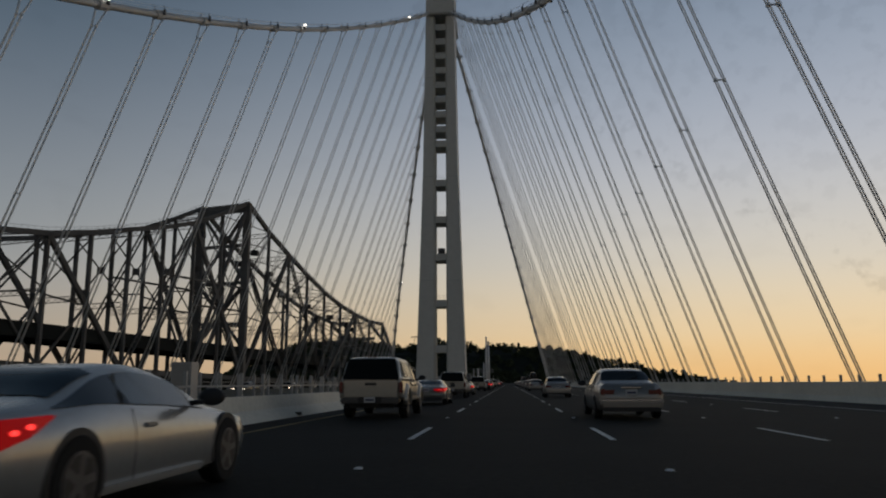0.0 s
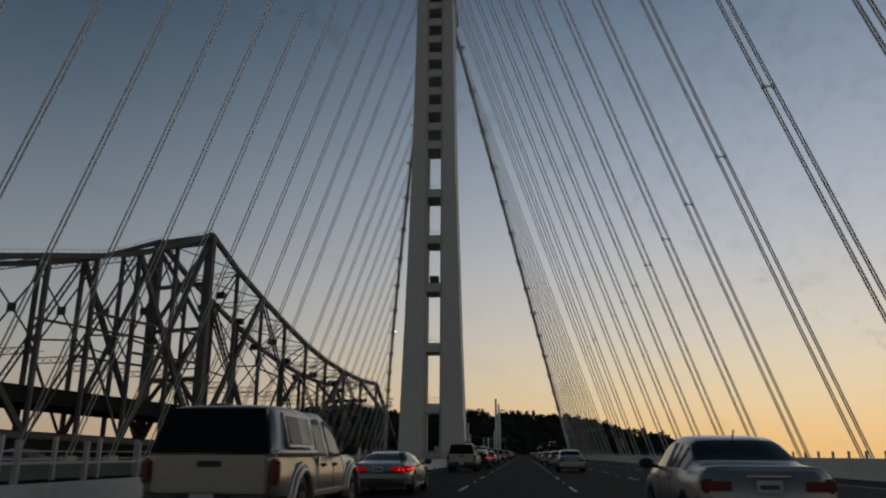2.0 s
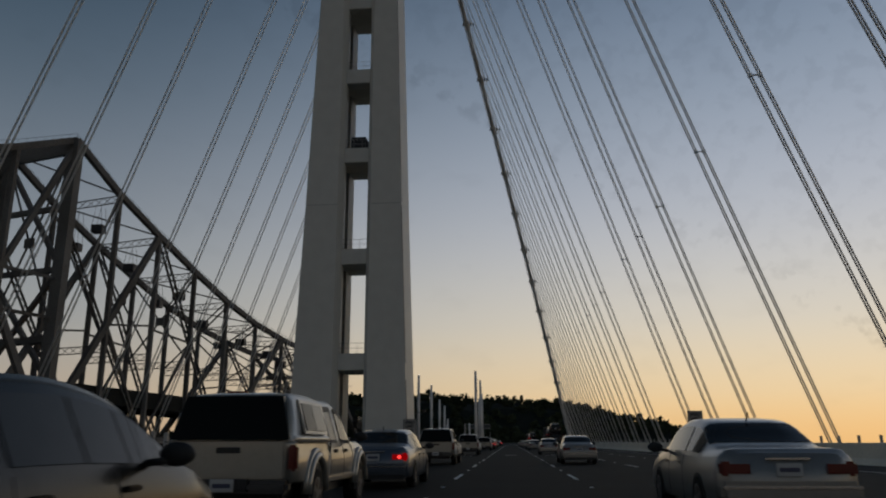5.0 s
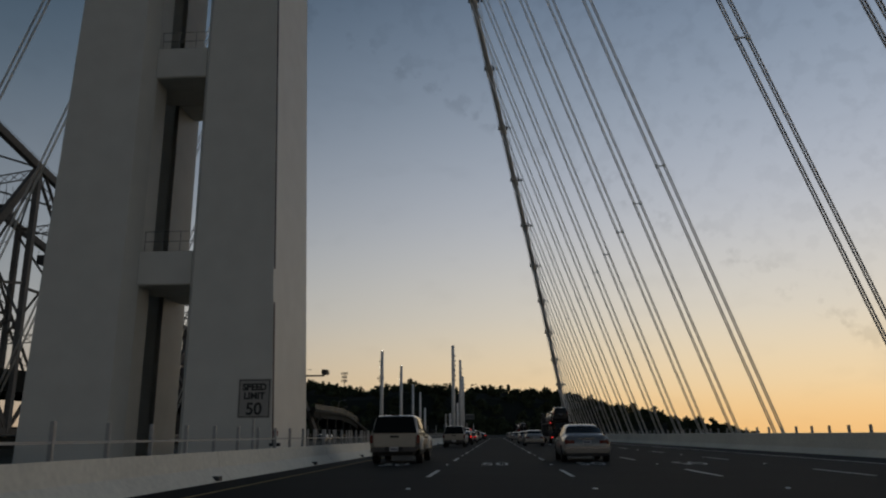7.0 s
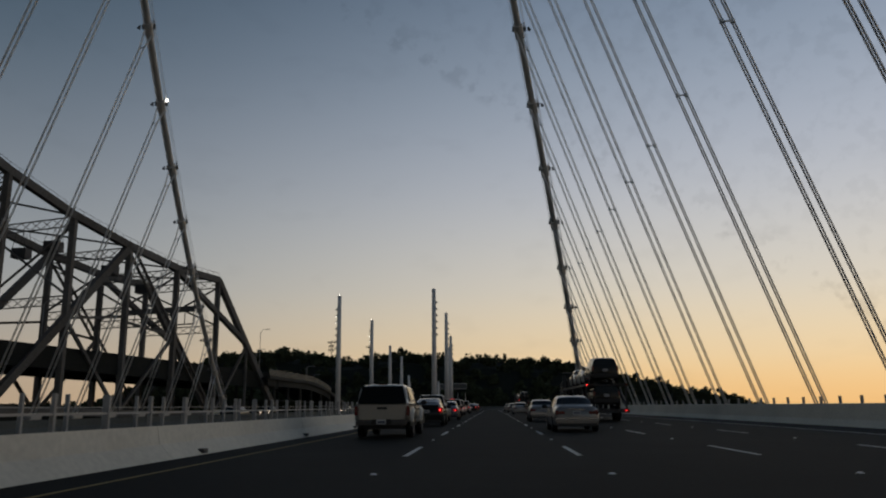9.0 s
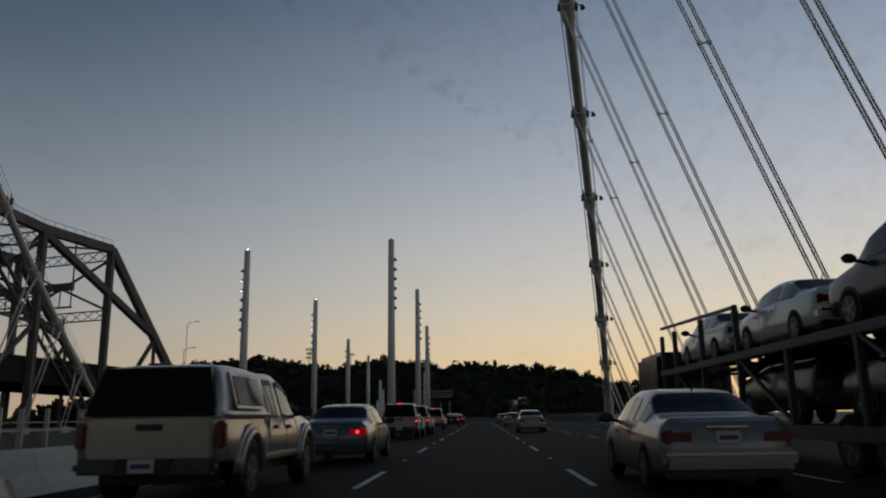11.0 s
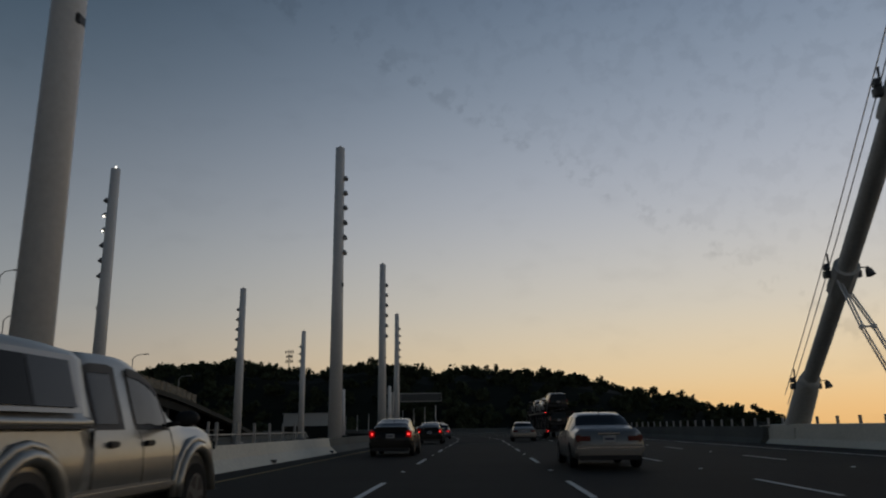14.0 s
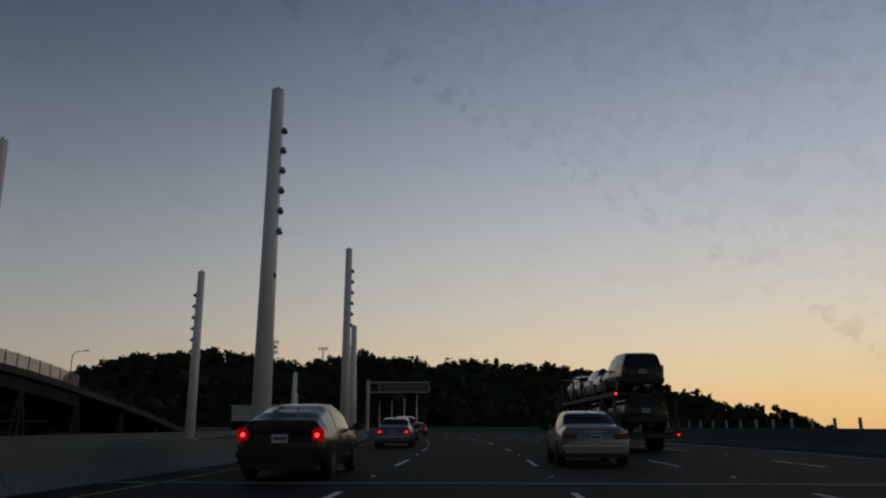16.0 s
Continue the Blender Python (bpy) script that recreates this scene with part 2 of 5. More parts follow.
def rod(bm, pts, r, n=6, r2=None):
    """A round bar through the points."""
    rings = []
    for k, p in enumerate(pts):
        p = Vector(p)
        d = (Vector(pts[min(k + 1, len(pts) - 1)]) - Vector(pts[max(k - 1, 0)])).normalized()
        u = d.cross(Vector((0, 0, 1)))
        u = Vector((1, 0, 0)) if u.length < 1e-3 else u.normalized()
        w = u.cross(d)
        rr = r if r2 is None else r + (r2 - r) * k / (len(pts) - 1)
        rings.append([bm.verts.new(p + (u * math.cos(2 * math.pi * i / n) + w * math.sin(2 * math.pi * i / n)) * rr) for i in range(n)])
    for p, q in zip(rings, rings[1:]):
        for i in range(n):
            bm.faces.new((p[i], p[(i + 1) % n], q[(i + 1) % n], q[i]))
    bm.faces.new(rings[0][::-1])
    bm.faces.new(rings[-1])
    return bm


def sweep(section, path, bm=None):
    """A strip of the closed section (x, z) swept along places (x, y, z)."""
    bm = bm or bmesh.new()
    rings = [[bm.verts.new((px + sx, py, pz + sz)) for sx, sz in section] for px, py, pz in path]
    n = len(section)
    for p, q in zip(rings, rings[1:]):
        for i in range(n):
            bm.faces.new((p[i], p[(i + 1) % n], q[(i + 1) % n], q[i]))
    bm.faces.new(rings[0][::-1])
    bm.faces.new(rings[-1])
    return bm


# ---- the road: straight, then bending left on to the island ----
def bend(y):
    return 0.0 if y < 340 else -(y - 340) ** 2 / 760


def edge(y):
    """How far the outer deck edge draws in past the tower."""
    f = min(1.0, max(0.0, (y - 125.0) / 40.0))
    return -0.95 * f * f * (3 - 2 * f)


def line(x, y0, y1, z=0.0, step=8.0):
    n = max(2, int((y1 - y0) / step) + 1)
    return [(x + bend(y), y, z) for y in (y0 + (y1 - y0) * i / (n - 1) for i in range(n))]


def setting(name, bm, material, label, category):
    return tagged(mesh_object(name, bm, material), label, category, kind="structure")


water = bmesh.new()
bmesh.ops.create_grid(water, x_segments=2, y_segments=2, size=4600)
bmesh.ops.translate(water, verts=water.verts, vec=(0, 0, -46))
setting("water", water, WATER, "dark still bay water under the bridge at dusk", "water")
road = setting("road", sweep([(-7.4, 0), (-7.4, -2.2), (-3, -5.0), (11, -5.0), (20.2, -2.0), (20.2, 0)], line(0, -190, 640)), ASPHALT,
               "dark asphalt bridge roadway with worn white lane dashes", "road")
setting("road_2", sweep([(-49.5, -0.15), (-49.5, -2.0), (-42, -5.0), (-28, -5.0), (-22.9, -2.2), (-22.9, -0.15)], line(0, -190, 640)), ASPHALT,
                 "dark asphalt roadway of the neighbouring bridge deck", "road")

# lane dashes and markers are pieces of the road
dash = bmesh.new()
box(dash, (-0.055, 0, 0.004), (0.055, 3.66, 0.008))
dash_ob = part("lane_dash", dash, WHITE_LINE, road)
dash_ob.location = (-1.83, -28.0, 0)
dot = bmesh.new()
bmesh.ops.create_cone(dot, cap_ends=True, segments=8, radius1=0.06, radius2=0.035, depth=0.02)
bmesh.ops.translate(dot, verts=dot.verts, vec=(0, 0, 0.012))
dot_ob = part("road_marker", dot, MARKER, road)
dot_ob.location = (-1.83, -11, 0)
DASHES = [(-3, -28.0), (0, 11.7), (4, 65.0), (6, 89.6), (10, 136.2), (13, 172.7), (16, 208.8), (21, 268.6), (23, 292.6), (27, 339.4), (47, 582.0)]


def dash_y(k):
    for (a, ya), (b, yb) in zip(DASHES, DASHES[1:]):
        if k <= b:
            return ya + (yb - ya) * (k - a) / (b - a)
    return DASHES[-1][1]


for k in range(-2, 43):
    y = dash_y(k)
    for x in (-1.83, 1.83, 5.49, 9.15):
        slope = -math.degrees(math.atan(-(y - 340) / 380)) if y > 340 else 0
        share("lane_dash", dash_ob, road, pose(x + bend(y), y, 0, 0, 0, slope))
        share("road_marker", dot_ob, road, pose(x + bend(y + 8), dash_y(k + 0.64), 0))
part("edge_line", sweep([(-0.05, 0.004), (0.05, 0.004), (0.05, 0.008), (-0.05, 0.008)], line(-5.5, -150, 560)), YELLOW_LINE, road, "faded yellow edge line")
part("edge_line", sweep([(-0.05, 0.004), (0.05, 0.004), (0.05, 0.008), (-0.05, 0.008)], line(12.85, -150, 560)), WHITE_LINE, road, "white edge line")
part("expansion_joint", boxed((-6.6, 333.0, 0.004), (16.4, 333.45, 0.012)), GREY_CONCRETE, road, "dull grey expansion joint across the road")
part("expansion_joint", boxed((-6.6, 337.2, 0.004), (16.4, 337.35, 0.010)), GREY_CONCRETE, road, "thin steel expansion joint")

# barriers, cast in lengths
PROFILE_L = [(-7.25, 0.0), (-7.2, 0.66), (-7.0, 0.68), (-6.92, 0.3), (-6.6, 0.0)]
PROFILE_R = [(16.6, 0.0), (16.9, 0.3), (17.0, 1.0), (17.3, 1.02), (17.4, 0.0)]


def barrier(name, profile, y0, y1, length, material, label, draw_in=0.0):
    ob = thing(name, label, "barrier", kind="structure")
    y = y0
    while y < y1 - 0.1:
        way = [(x + draw_in * edge(v), v, z) for x, v, z in line(0, y + 0.012, min(y + length, y1) - 0.012, 0, 10)]
        part("barrier_length", sweep(profile, way), material, ob)
        y += length
    return ob


barrier_left = barrier("barrier_1", PROFILE_L, -60, 316.6, 12.2, CONCRETE, "low cream concrete crash barrier along the road edge")
barrier("barrier_2", [(x, z * 1.0) for x, z in PROFILE_L], 316.6, 640, 14, GREY_CONCRETE, "grey concrete crash barrier on the island approach")
barrier("barrier_3", PROFILE_R, -60, 324, 12.2, CONCRETE, "pale concrete bridge parapet along the shoulder", 1.0)
barrier("barrier_4", [(16.3, 0.0), (16.5, 0.3), (16.6, 0.92), (17.0, 0.92), (17.1, 0.0)], 324, 640, 14, GREY_CONCRETE, "dull grey concrete parapet on the island approach", 1.0)
barrier("barrier_5", [(x - 16.2, z - 0.15) for x, z in PROFILE_L], -100, 640, 20, GREY_CONCRETE, "concrete barrier of the neighbouring deck")
drain = part("drain_hole", boxed((-6.93, 0, 0.03), (-6.60, 0.22, 0.13)), DARK_METAL, barrier_left)
drain.location = (0.03, -8, 0)
for k in range(1, 34):
    share("drain_hole", drain, barrier_left, pose(0.03, -8 + 9.8 * k, 0))


def fence(name, x, z0, z1, w, y0, y1, step, label, rails=()):
    ob = thing(name, label, "fence", kind="structure")
    bm = boxed((-w / 2, -w / 2, z0), (w / 2, w / 2, z1), w * 0.12)
    first = part("post", bm, GALVANISED, ob)
    first.location = (x, y0, 0)
    y, k = y0 + step, 1
    while y < y1:
        share("post", first, ob, pose(x + bend(y) + (edge(y) if x > 0 else 0), y, 0))
        y += step
        k += 1
    for z in rails:
        part("rail", sweep([(x - 0.025, z - 0.025), (x + 0.025, z - 0.025), (x + 0.025, z + 0.025), (x - 0.025, z + 0.025)], line(0, y0, y1)), GALVANISED, ob)
    return ob


fence("fence_1", -8.0, 0.0, 1.33, 0.09, -20, 316, 2.0, "grey steel post fence behind the crash barrier", (0.95,))
fence("fence_2", -22.6, -0.2, 1.85, 0.20, -20, 348, 4.0, "thick pale posts along the neighbouring deck", (0.8, 1.15))
fence("fence_3", 17.85, 0.0, 1.38, 0.12, -10, 420, 2.2, "short grey posts beyond the parapet", ())
for y, h in ((47, 2.6), (139, 1.9)):
    box_ob = thing("control_cabinet", "pale metal roadside control cabinet beside the fence", "cabinet", at=pose(-21.6, y, -0.15))
    part("body", boxed((-0.7, -0.6, 0.0), (0.7, 0.6, h), 0.03), GALVANISED, box_ob)
    part("door", boxed((-0.6, -0.63, 0.1), (0.6, -0.605, h - 0.12), 0.01), SIGN_WHITE, box_ob)

# ---- the tower: four tapered shafts tied by cross beams ----
CX = -15.6
HALF = [(-46, 6.5), (0, 6.0), (23, 5.2), (52, 4.35), (94, 3.65), (104, 3.5)]


def half_at(z):
    for (z0, h0), (z1, h1) in zip(HALF, HALF[1:]):
        if z <= z1:
            return h0 + (h1 - h0) * (z - z0) / (z1 - z0)
    return HALF[-1][1]


tower = thing("bridge_tower", "tall pale grey steel bridge tower of four tapered shafts", "tower")
for sx in (-1, 1):
    for front in (True, False):
        bm = bmesh.new()
        rings = []
        for z, h in HALF:
            h -= 0.28 if sx > 0 else 0.0
            a = CX + sx * (1.2 if sx > 0 else 1.35)
            if front:
                foot = ((a + sx * 0.45, 174.0), (CX + sx * h, 174.0), (CX + sx * (h + 0.05), 180.0), (a + sx * 1.9, 180.0), (a + sx * 1.5, 178.6), (a + sx * 0.05, 176.1), (a, 174.8))
            else:
                r = CX + sx * 1.55
                foot = ((r, 178.1), (r + sx * 0.95, 179.6), (r + sx * 1.25, 180.6), (CX + sx * (h - 0.6), 180.8), (CX + sx * (h - 1.0), 183.6), (r + sx * 1.8, 184.2), (r, 180.8))
            rings.append([bm.verts.new((x, y, z)) for x, y in foot])
        for p, q in zip(rings, rings[1:]):
            for i in range(len(p)):
                j = (i + 1) % len(p)
                bm.faces.new((p[i], p[j], q[j], q[i]))
        bm.faces.new(rings[-1])
        shaft = part("shaft", bm, TOWER_PAINT, tower)
        if front:
            for z0, z1 in ((0.6, 7.0), (8.6, 24.9), (25.2, 50.4)):
                groove = bmesh.new()
                inset = 0.268 if sx > 0 else -0.012
                beam(groove, (CX + sx * (half_at(z0) - inset), 174.16, z0), (CX + sx * (half_at(z1) - inset), 174.16, z1), 0.16, 0.05)
                part("corner_groove", groove, DARK_METAL, shaft, "narrow dark groove beside the corner")
        for z in (25.0, 50.5, 76.0):
            xa, xb = sorted((CX + sx * 1.80, CX + sx * (half_at(z) - (0.276 if sx > 0 else -0.004))))
            if front:
                part("weld_seam", boxed((xa, 173.994, z), (xb, 174.01, z + 0.10)), SEAM, shaft)
BEAMS = [8.05, 18.8, 29.9, 39.1, 48.25, 58.2] + [62.0 + 3.85 * k for k in range(8)]
for z in BEAMS:
    girder = boxed((CX - 1.42, 174.7, z), (CX + 1.27, 176.1, z + 1.65), 0.05)
    box(girder, (CX - 2.2, 176.104, z + 0.02), (CX + 2.2, 178.05, z + 1.63), 0.04)
    part("cross_beam", box(girder, (CX - 1.56, 178.054, z), (CX + 1.56, 180.2, z + 1.65), 0.04), TOWER_PAINT, tower)
    if z > 57:
        for sx in (-1, 1):
            xo = CX + sx * (half_at(z) - 0.9)
            part("link_beam", boxed((min(xo, xo - sx * 0.9), 179.9, z + 0.3), (max(xo, xo - sx * 0.9), 181.2, z + 1.5), 0.04), TOWER_PAINT, tower)
part("saddle_housing", boxed((CX - 3.6, 172.8, 92.5), (CX + 3.6, 188.2, 96.0), 0.25), TOWER_PAINT, tower)
part("tower_head", boxed((CX - 3.2, 175, 96.0), (CX + 3.2, 186, 108.0), 0.3), TOWER_PAINT, tower)
for z in (9.7, 20.45, 31.55, 40.75, 49.9):
    bm = bmesh.new()
    for x in (-1.3, -0.45, 0.45, 1.3):
        rod(bm, [(CX + x, 175.0, z), (CX + x, 175.0, z + 1.05)], 0.02, 5)
    for h in (0.55, 1.05):
        rod(bm, [(CX - 1.35, 175.0, z + h), (CX + 1.35, 175.0, z + h)], 0.02, 5)
    part("handrail", bm, GALVANISED, tower, "thin maintenance handrail")
bm = boxed((CX - 0.8, 175.2, 31.6), (CX + 0.8, 177.0, 33.0), 0.05)
part("work_cradle", bm, DARK_METAL, tower, "dark maintenance cradle hung in an opening")
bm = bmesh.new()
beam(bm, (-10.2, 180.0, 4.1), (-9.0, 180.0, 4.1), 0.08)
box(bm, (-9.1, 179.7, 4.15), (-8.8, 180.3, 4.4), 0.03)
part("traffic_camera", bm, DARK_METAL, tower, "small traffic camera on a bracket")

# ---- main cables, hangers and cable lights ----


def main_cable(y, sx):
    s = (180 - y) / 353.0
    w = s + 1.13 * s * (1 - s) + 0.06 * s * (1 - s) * (1 - 2 * s)
    return Vector((CX + sx * (1.5 + 34.0 * w), y, 97.0 * (1 - s) + s - 126.5 * s * (1 - s)))


def back_cable(y, sx):
    s = (y - 179.2) / 142.8
    end = 16.75 if sx > 0 else -50.3
    x0 = CX + sx * 1.25
    return Vector((x0 + (end - x0) * (s + 0.226 * s * (1 - s)), y, 95.6 * (1 - s) + 1.43 * s - 25.6 * s * (1 - s)))


def foot_x(y, sx):
    return -48.6 if sx < 0 else 17.5 + edge(y)


rope_group = "suspender ropes of the main cable"
FEET = {
    (1, main_cable): [2.3 + 8.76 * k for k in range(-14, 16)] + [143.4, 154.2, 162.6, 170.8],
    (1, back_cable): [187.1 + 8.17 * k for k in range(17)],
    (-1, main_cable): [58.0 + 8.78 * k for k in range(-20, 14)],
    (-1, back_cable): [185.2 + 8.2 * k for k in range(17)],
}
for sx in (-1, 1):
    for shape, y_from, y_to in ((main_cable, -150, 180), (back_cable, 180, 321.5)):
        cable = thing("main_cable", "thick pale grey suspension cable with small lamps", "cable")
        n = 60
        pts = [shape(y_from + (y_to - y_from) * i / n, sx) for i in range(n + 1)]
        part("strand", rod(bmesh.new(), pts, 0.36, 10), CABLE_PAINT, cable, smooth=True)
        for dx in (-0.55, 0.55):
            for up in (0.35, 0.85):
                part("hand_rope", rod(bmesh.new(), [p + Vector((dx * (0.9 + 0.25 * up), 0, up)) for p in pts], 0.022, 4), ROPE, cable)
        for k, y in enumerate(FEET[sx, shape]):
            yt = y + (2.2 if shape is main_cable else 1.6)
            top = shape(yt, sx)
            along = (shape(yt + 1, sx) - shape(yt - 1, sx)).normalized()
            band = part("cable_band", rod(bmesh.new(), [top - along * 0.8, top + along * 0.8], 0.50, 10), CABLE_PAINT, cable)
            for q in (-1, 1):
                bm = bmesh.new()
                at = top + Vector((q * 0.60, 0, 0.30))
                box(bm, at + Vector((-0.13, -0.14, -0.28)), at + Vector((0.13, 0.14, 0.0)), 0.02)
                box(bm, at + Vector((-0.11, -0.12, 0.04)), at + Vector((0.11, 0.12, 0.30)), 0.02)
                rod(bm, [at + Vector((-q * 0.1, 0, -0.3)), at + Vector((-q * 0.1, 0, 0.72))], 0.045, 6)
                if q == sx:
                    beam(bm, at + Vector((0, 0, 0.12)), at + Vector((q * 0.42, -0.05, 0.12)), 0.05)
                    rod(bm, [at + Vector((q * 0.42, -0.05, 0.16)), at + Vector((q * 0.42, -0.05, 0.06)), at + Vector((q * 0.47, -0.12, -0.22))], 0.05, 10, 0.19)
                part("cable_lamp", bm, CABLE_LAMP, band)
            lit = sx < 0 and ((shape is main_cable and k in (20, 25, 31)) or (shape is back_cable and k == 9))
            if lit:
                part("lamp_lens", rod(bmesh.new(), [top + Vector((-sx * 0.66, -0.10, 0.62)), top + Vector((-sx * 0.72, -0.24, 0.56))], 0.20, 10), FLOOD_LIT, band, "lit lamp lens")
            if top.z < 3.5:
                continue
            foot = Vector((foot_x(y, sx), y, 0.6))
            hanger = thing("suspender", "pale steel rope pairs hanging from the main cable", "cable", rope_group)
            for dx in (-0.24, 0.24):
                for e in (-0.062, 0.062):
                    shift = Vector((dx + e, 0.05 * dx, 0.06 * dx))
                    b = foot + shift
                    a = top + along * (dx * 1.8) + Vector((dx * 1.2 + e, 0, -0.3))
                    near = (top + Vector((0, 0, -0.35))).lerp(foot, min(0.5, 1.9 / (top - foot).length)) + shift
                    part("rope", rod(bmesh.new(), [a, near, b], 0.039, 6), ROPE, hanger, smooth=True)
            clamps = [1.9] + ([(top - foot).length * (1 - 17.3 / (top.z - 0.6))] if top.z > 24 else [])
            for far in clamps:
                p = (top + Vector((0, 0, -0.35))).lerp(foot, far / (top - foot).length)
                bm = bmesh.new()
                rod(bm, [p + Vector((-0.24, -0.01, -0.015)), p + Vector((0.24, 0.01, 0.015))], 0.045, 6)
                for q in (-0.24, 0.24):
                    rod(bm, [p + Vector((q, 0, -0.08)), p + Vector((q, 0, 0.08))], 0.115, 8)
                part("rope_clamp", bm, ROPE, hanger)
            bm = bmesh.new()
            box(bm, (foot.x - 0.45, y - 1.1, 0.0), (foot.x + 0.45, y + 1.1, 1.02), 0.1)
            bmesh.ops.translate(bm, verts=[v for v in bm.verts if v.co.z > 0.9 and abs(v.co.y - y) > 0.8], vec=(0, 0, -0.3))
            part("anchor_block", bm, GALVANISED, hanger)
anchor = thing("cable_anchor", "pale steel cable housing rising from the deck edge", "anchorage")
bm = bmesh.new()
foot_at = back_cable(321.5, 1) + Vector((0.1, 1.5, -1.6))
rod(bm, [back_cable(318.3, 1), back_cable(318.7, 1), back_cable(319.5, 1), foot_at], 0.42, 14, 0.62)
part("sleeve", bm, CABLE_PAINT, anchor, smooth=True)
part("pedestal", boxed((15.9, 320.4, 0.0), (18.6, 326.0, 0.95), 0.12), CONCRETE, anchor)
anchor = thing("cable_anchor", "pale steel cable housing rising from the far deck edge", "anchorage")
bm = bmesh.new()
foot_at = back_cable(321.5, -1) + Vector((-0.1, 1.5, -1.8))
rod(bm, [back_cable(318.3, -1), back_cable(318.7, -1), back_cable(319.5, -1), foot_at], 0.42, 14, 0.62)
part("sleeve", bm, CABLE_PAINT, anchor, smooth=True)
part("pedestal", boxed((-52.0, 320.4, -2.0), (-49.55, 326.0, 0.85), 0.12), CONCRETE, anchor)

# ---- light poles ----
def light_pole(x, y, h, lamps, lit, sx):
    ob = thing("light_pole", "tall tapered pale steel light pole with a column of floodlights", "light pole", "light poles along the decks", pose(x, y, -0.1))
    bm = rod(bmesh.new(), [(0, 0, 0), (0, 0, h * 0.5), (0, 0, h - 0.02), (0, 0, h)], 0.42, 20, 0.23)
    part("shaft", bm, POLE_PAINT, ob, smooth=True)
    part("base_plate", boxed((-0.6, -0.6, 0.0), (0.6, 0.6, 0.12), 0.03), GALVANISED, ob)
    part("top_light", rod(bmesh.new(), [(0, 0, h), (0, 0, h + 0.08), (0, 0, h + 0.16)], 0.09, 8, 0.05), FLOOD_LIT if lit else GALVANISED, ob, "small beacon lamp")
    for k in range(lamps):
        z = h - 2.1 - 0.98 * k
        bm = bmesh.new()
        beam(bm, (0.2 * sx, 0, z), (0.42 * sx, -0.06, z), 0.07)
        rod(bm, [(0.38 * sx, 0.02, z + 0.12), (0.43 * sx, -0.10, z - 0.10)], 0.10, 8, 0.16)
        lamp = part("floodlight", bm, GALVANISED, ob)
        if lit and k in (1, 2):
            part("lens", rod(bmesh.new(), [(0.43 * sx, -0.11, z - 0.08), (0.45 * sx, -0.15, z - 0.12)], 0.065, 8), FLOOD_LIT, lamp, "lit lens")
    part("lower_camera", boxed((0.25 * sx - 0.12, -0.2, h - 9.2), (0.25 * sx + 0.12, 0.1, h - 8.95), 0.03), DARK_METAL, ob)
    return ob


for x, y, h, n in ((-8.6, 294.9, 18.9, 6), (-8.6, 326.4, 19.0, 6), (-9.1, 352.0, 16.8, 6), (-11.4, 385.5, 16.9, 6), (-13.0, 399.0, 11.6, 0), (-17.0, 424.0, 9.0, 4)):
    light_pole(x, y, h, n, False, 1)
for x, y, h, n in ((-23.0, 293.7, 17.9, 7), (-23.0, 325.5, 17.7, 6), (-23.1, 353.0, 14.9, 6), (-24.0, 383.0, 14.4, 6), (-25.0, 410.0, 10.4, 5), (-27.0, 431.0, 8.9, 4), (-31.0, 449.0, 6.4, 3)):
    light_pole(x, y, h, n, y < 330, -1)
for k in range(9):
    y = 428 + 12 * k
    ob = thing("lamp_post", "slim pale lamp post on the island approach", "lamp post", "far lamp posts", pose(13.6 + bend(y) - 12, y, 0))
    part("shaft", rod(bmesh.new(), [(0, 0, 0), (0, 0, 5.2)], 0.09, 6, 0.06), POLE_PAINT, ob)
    part("cap", boxed((-0.12, -0.12, 5.2), (0.12, 0.12, 5.35), 0.02), GALVANISED, ob)

# ---- the old cantilever truss bridge ----
K = 0.305
UNIT = math.hypot(1, K)
TOPS = [(-22, 27), (0, 27), (14.8, 27.4), (24.6, 29.1), (36.4, 31.5), (45, 33.7), (59.5, 39.3), (73.5, 45.5), (87, 51.8), (100.5, 60.0), (116.5, 52.2),
        (130.5, 46.4), (147, 42.6), (160, 39.2), (174, 36.2), (189, 34.6), (330, 34.0)]


def top_z(s):
    for (a, za), (b, zb) in zip(TOPS, TOPS[1:]):
        if s <= b:
            return za + (zb - za) * (s - a) / (b - a)
    return TOPS[-1][1]


def deck_z(s):
    return 8.6 + 0.031 * s


def old(s, off, z):
    """A place s metres back along the old bridge, off metres to its far side."""
    y = 330.6 - s / UNIT
    return Vector((-55.9 - K * (330.6 - y) - off / UNIT, y + off * K / UNIT, z))


WIDE = 18.6
old_bridge = thing("cantilever_bridge", "old dark steel cantilever truss bridge with two road decks", "bridge")
P = 12.56
nodes = [P * k for k in range(0, 21)]


def member(name, a, b, w, h=None):
    return part(name, beam(bmesh.new(), a, b, w, h), OLD_STEEL, old_bridge)


def laced(name, a, b, depth, bays=8):
    """A light lattice strut: two chords with zigzag lacing."""
    bm = bmesh.new()
    drop = Vector((0, 0, -depth))
    beam(bm, a, b, 0.18)
    beam(bm, a + drop, b + drop, 0.18)
    for i in range(bays):
        p, q = a.lerp(b, i / bays), a.lerp(b, (i + 1) / bays)
        beam(bm, p, q + drop, 0.09)
        beam(bm, p + drop, q, 0.09)
    return part(name, bm, OLD_STEEL, old_bridge)


def low_z(s):
    return deck_z(s) - 9.0


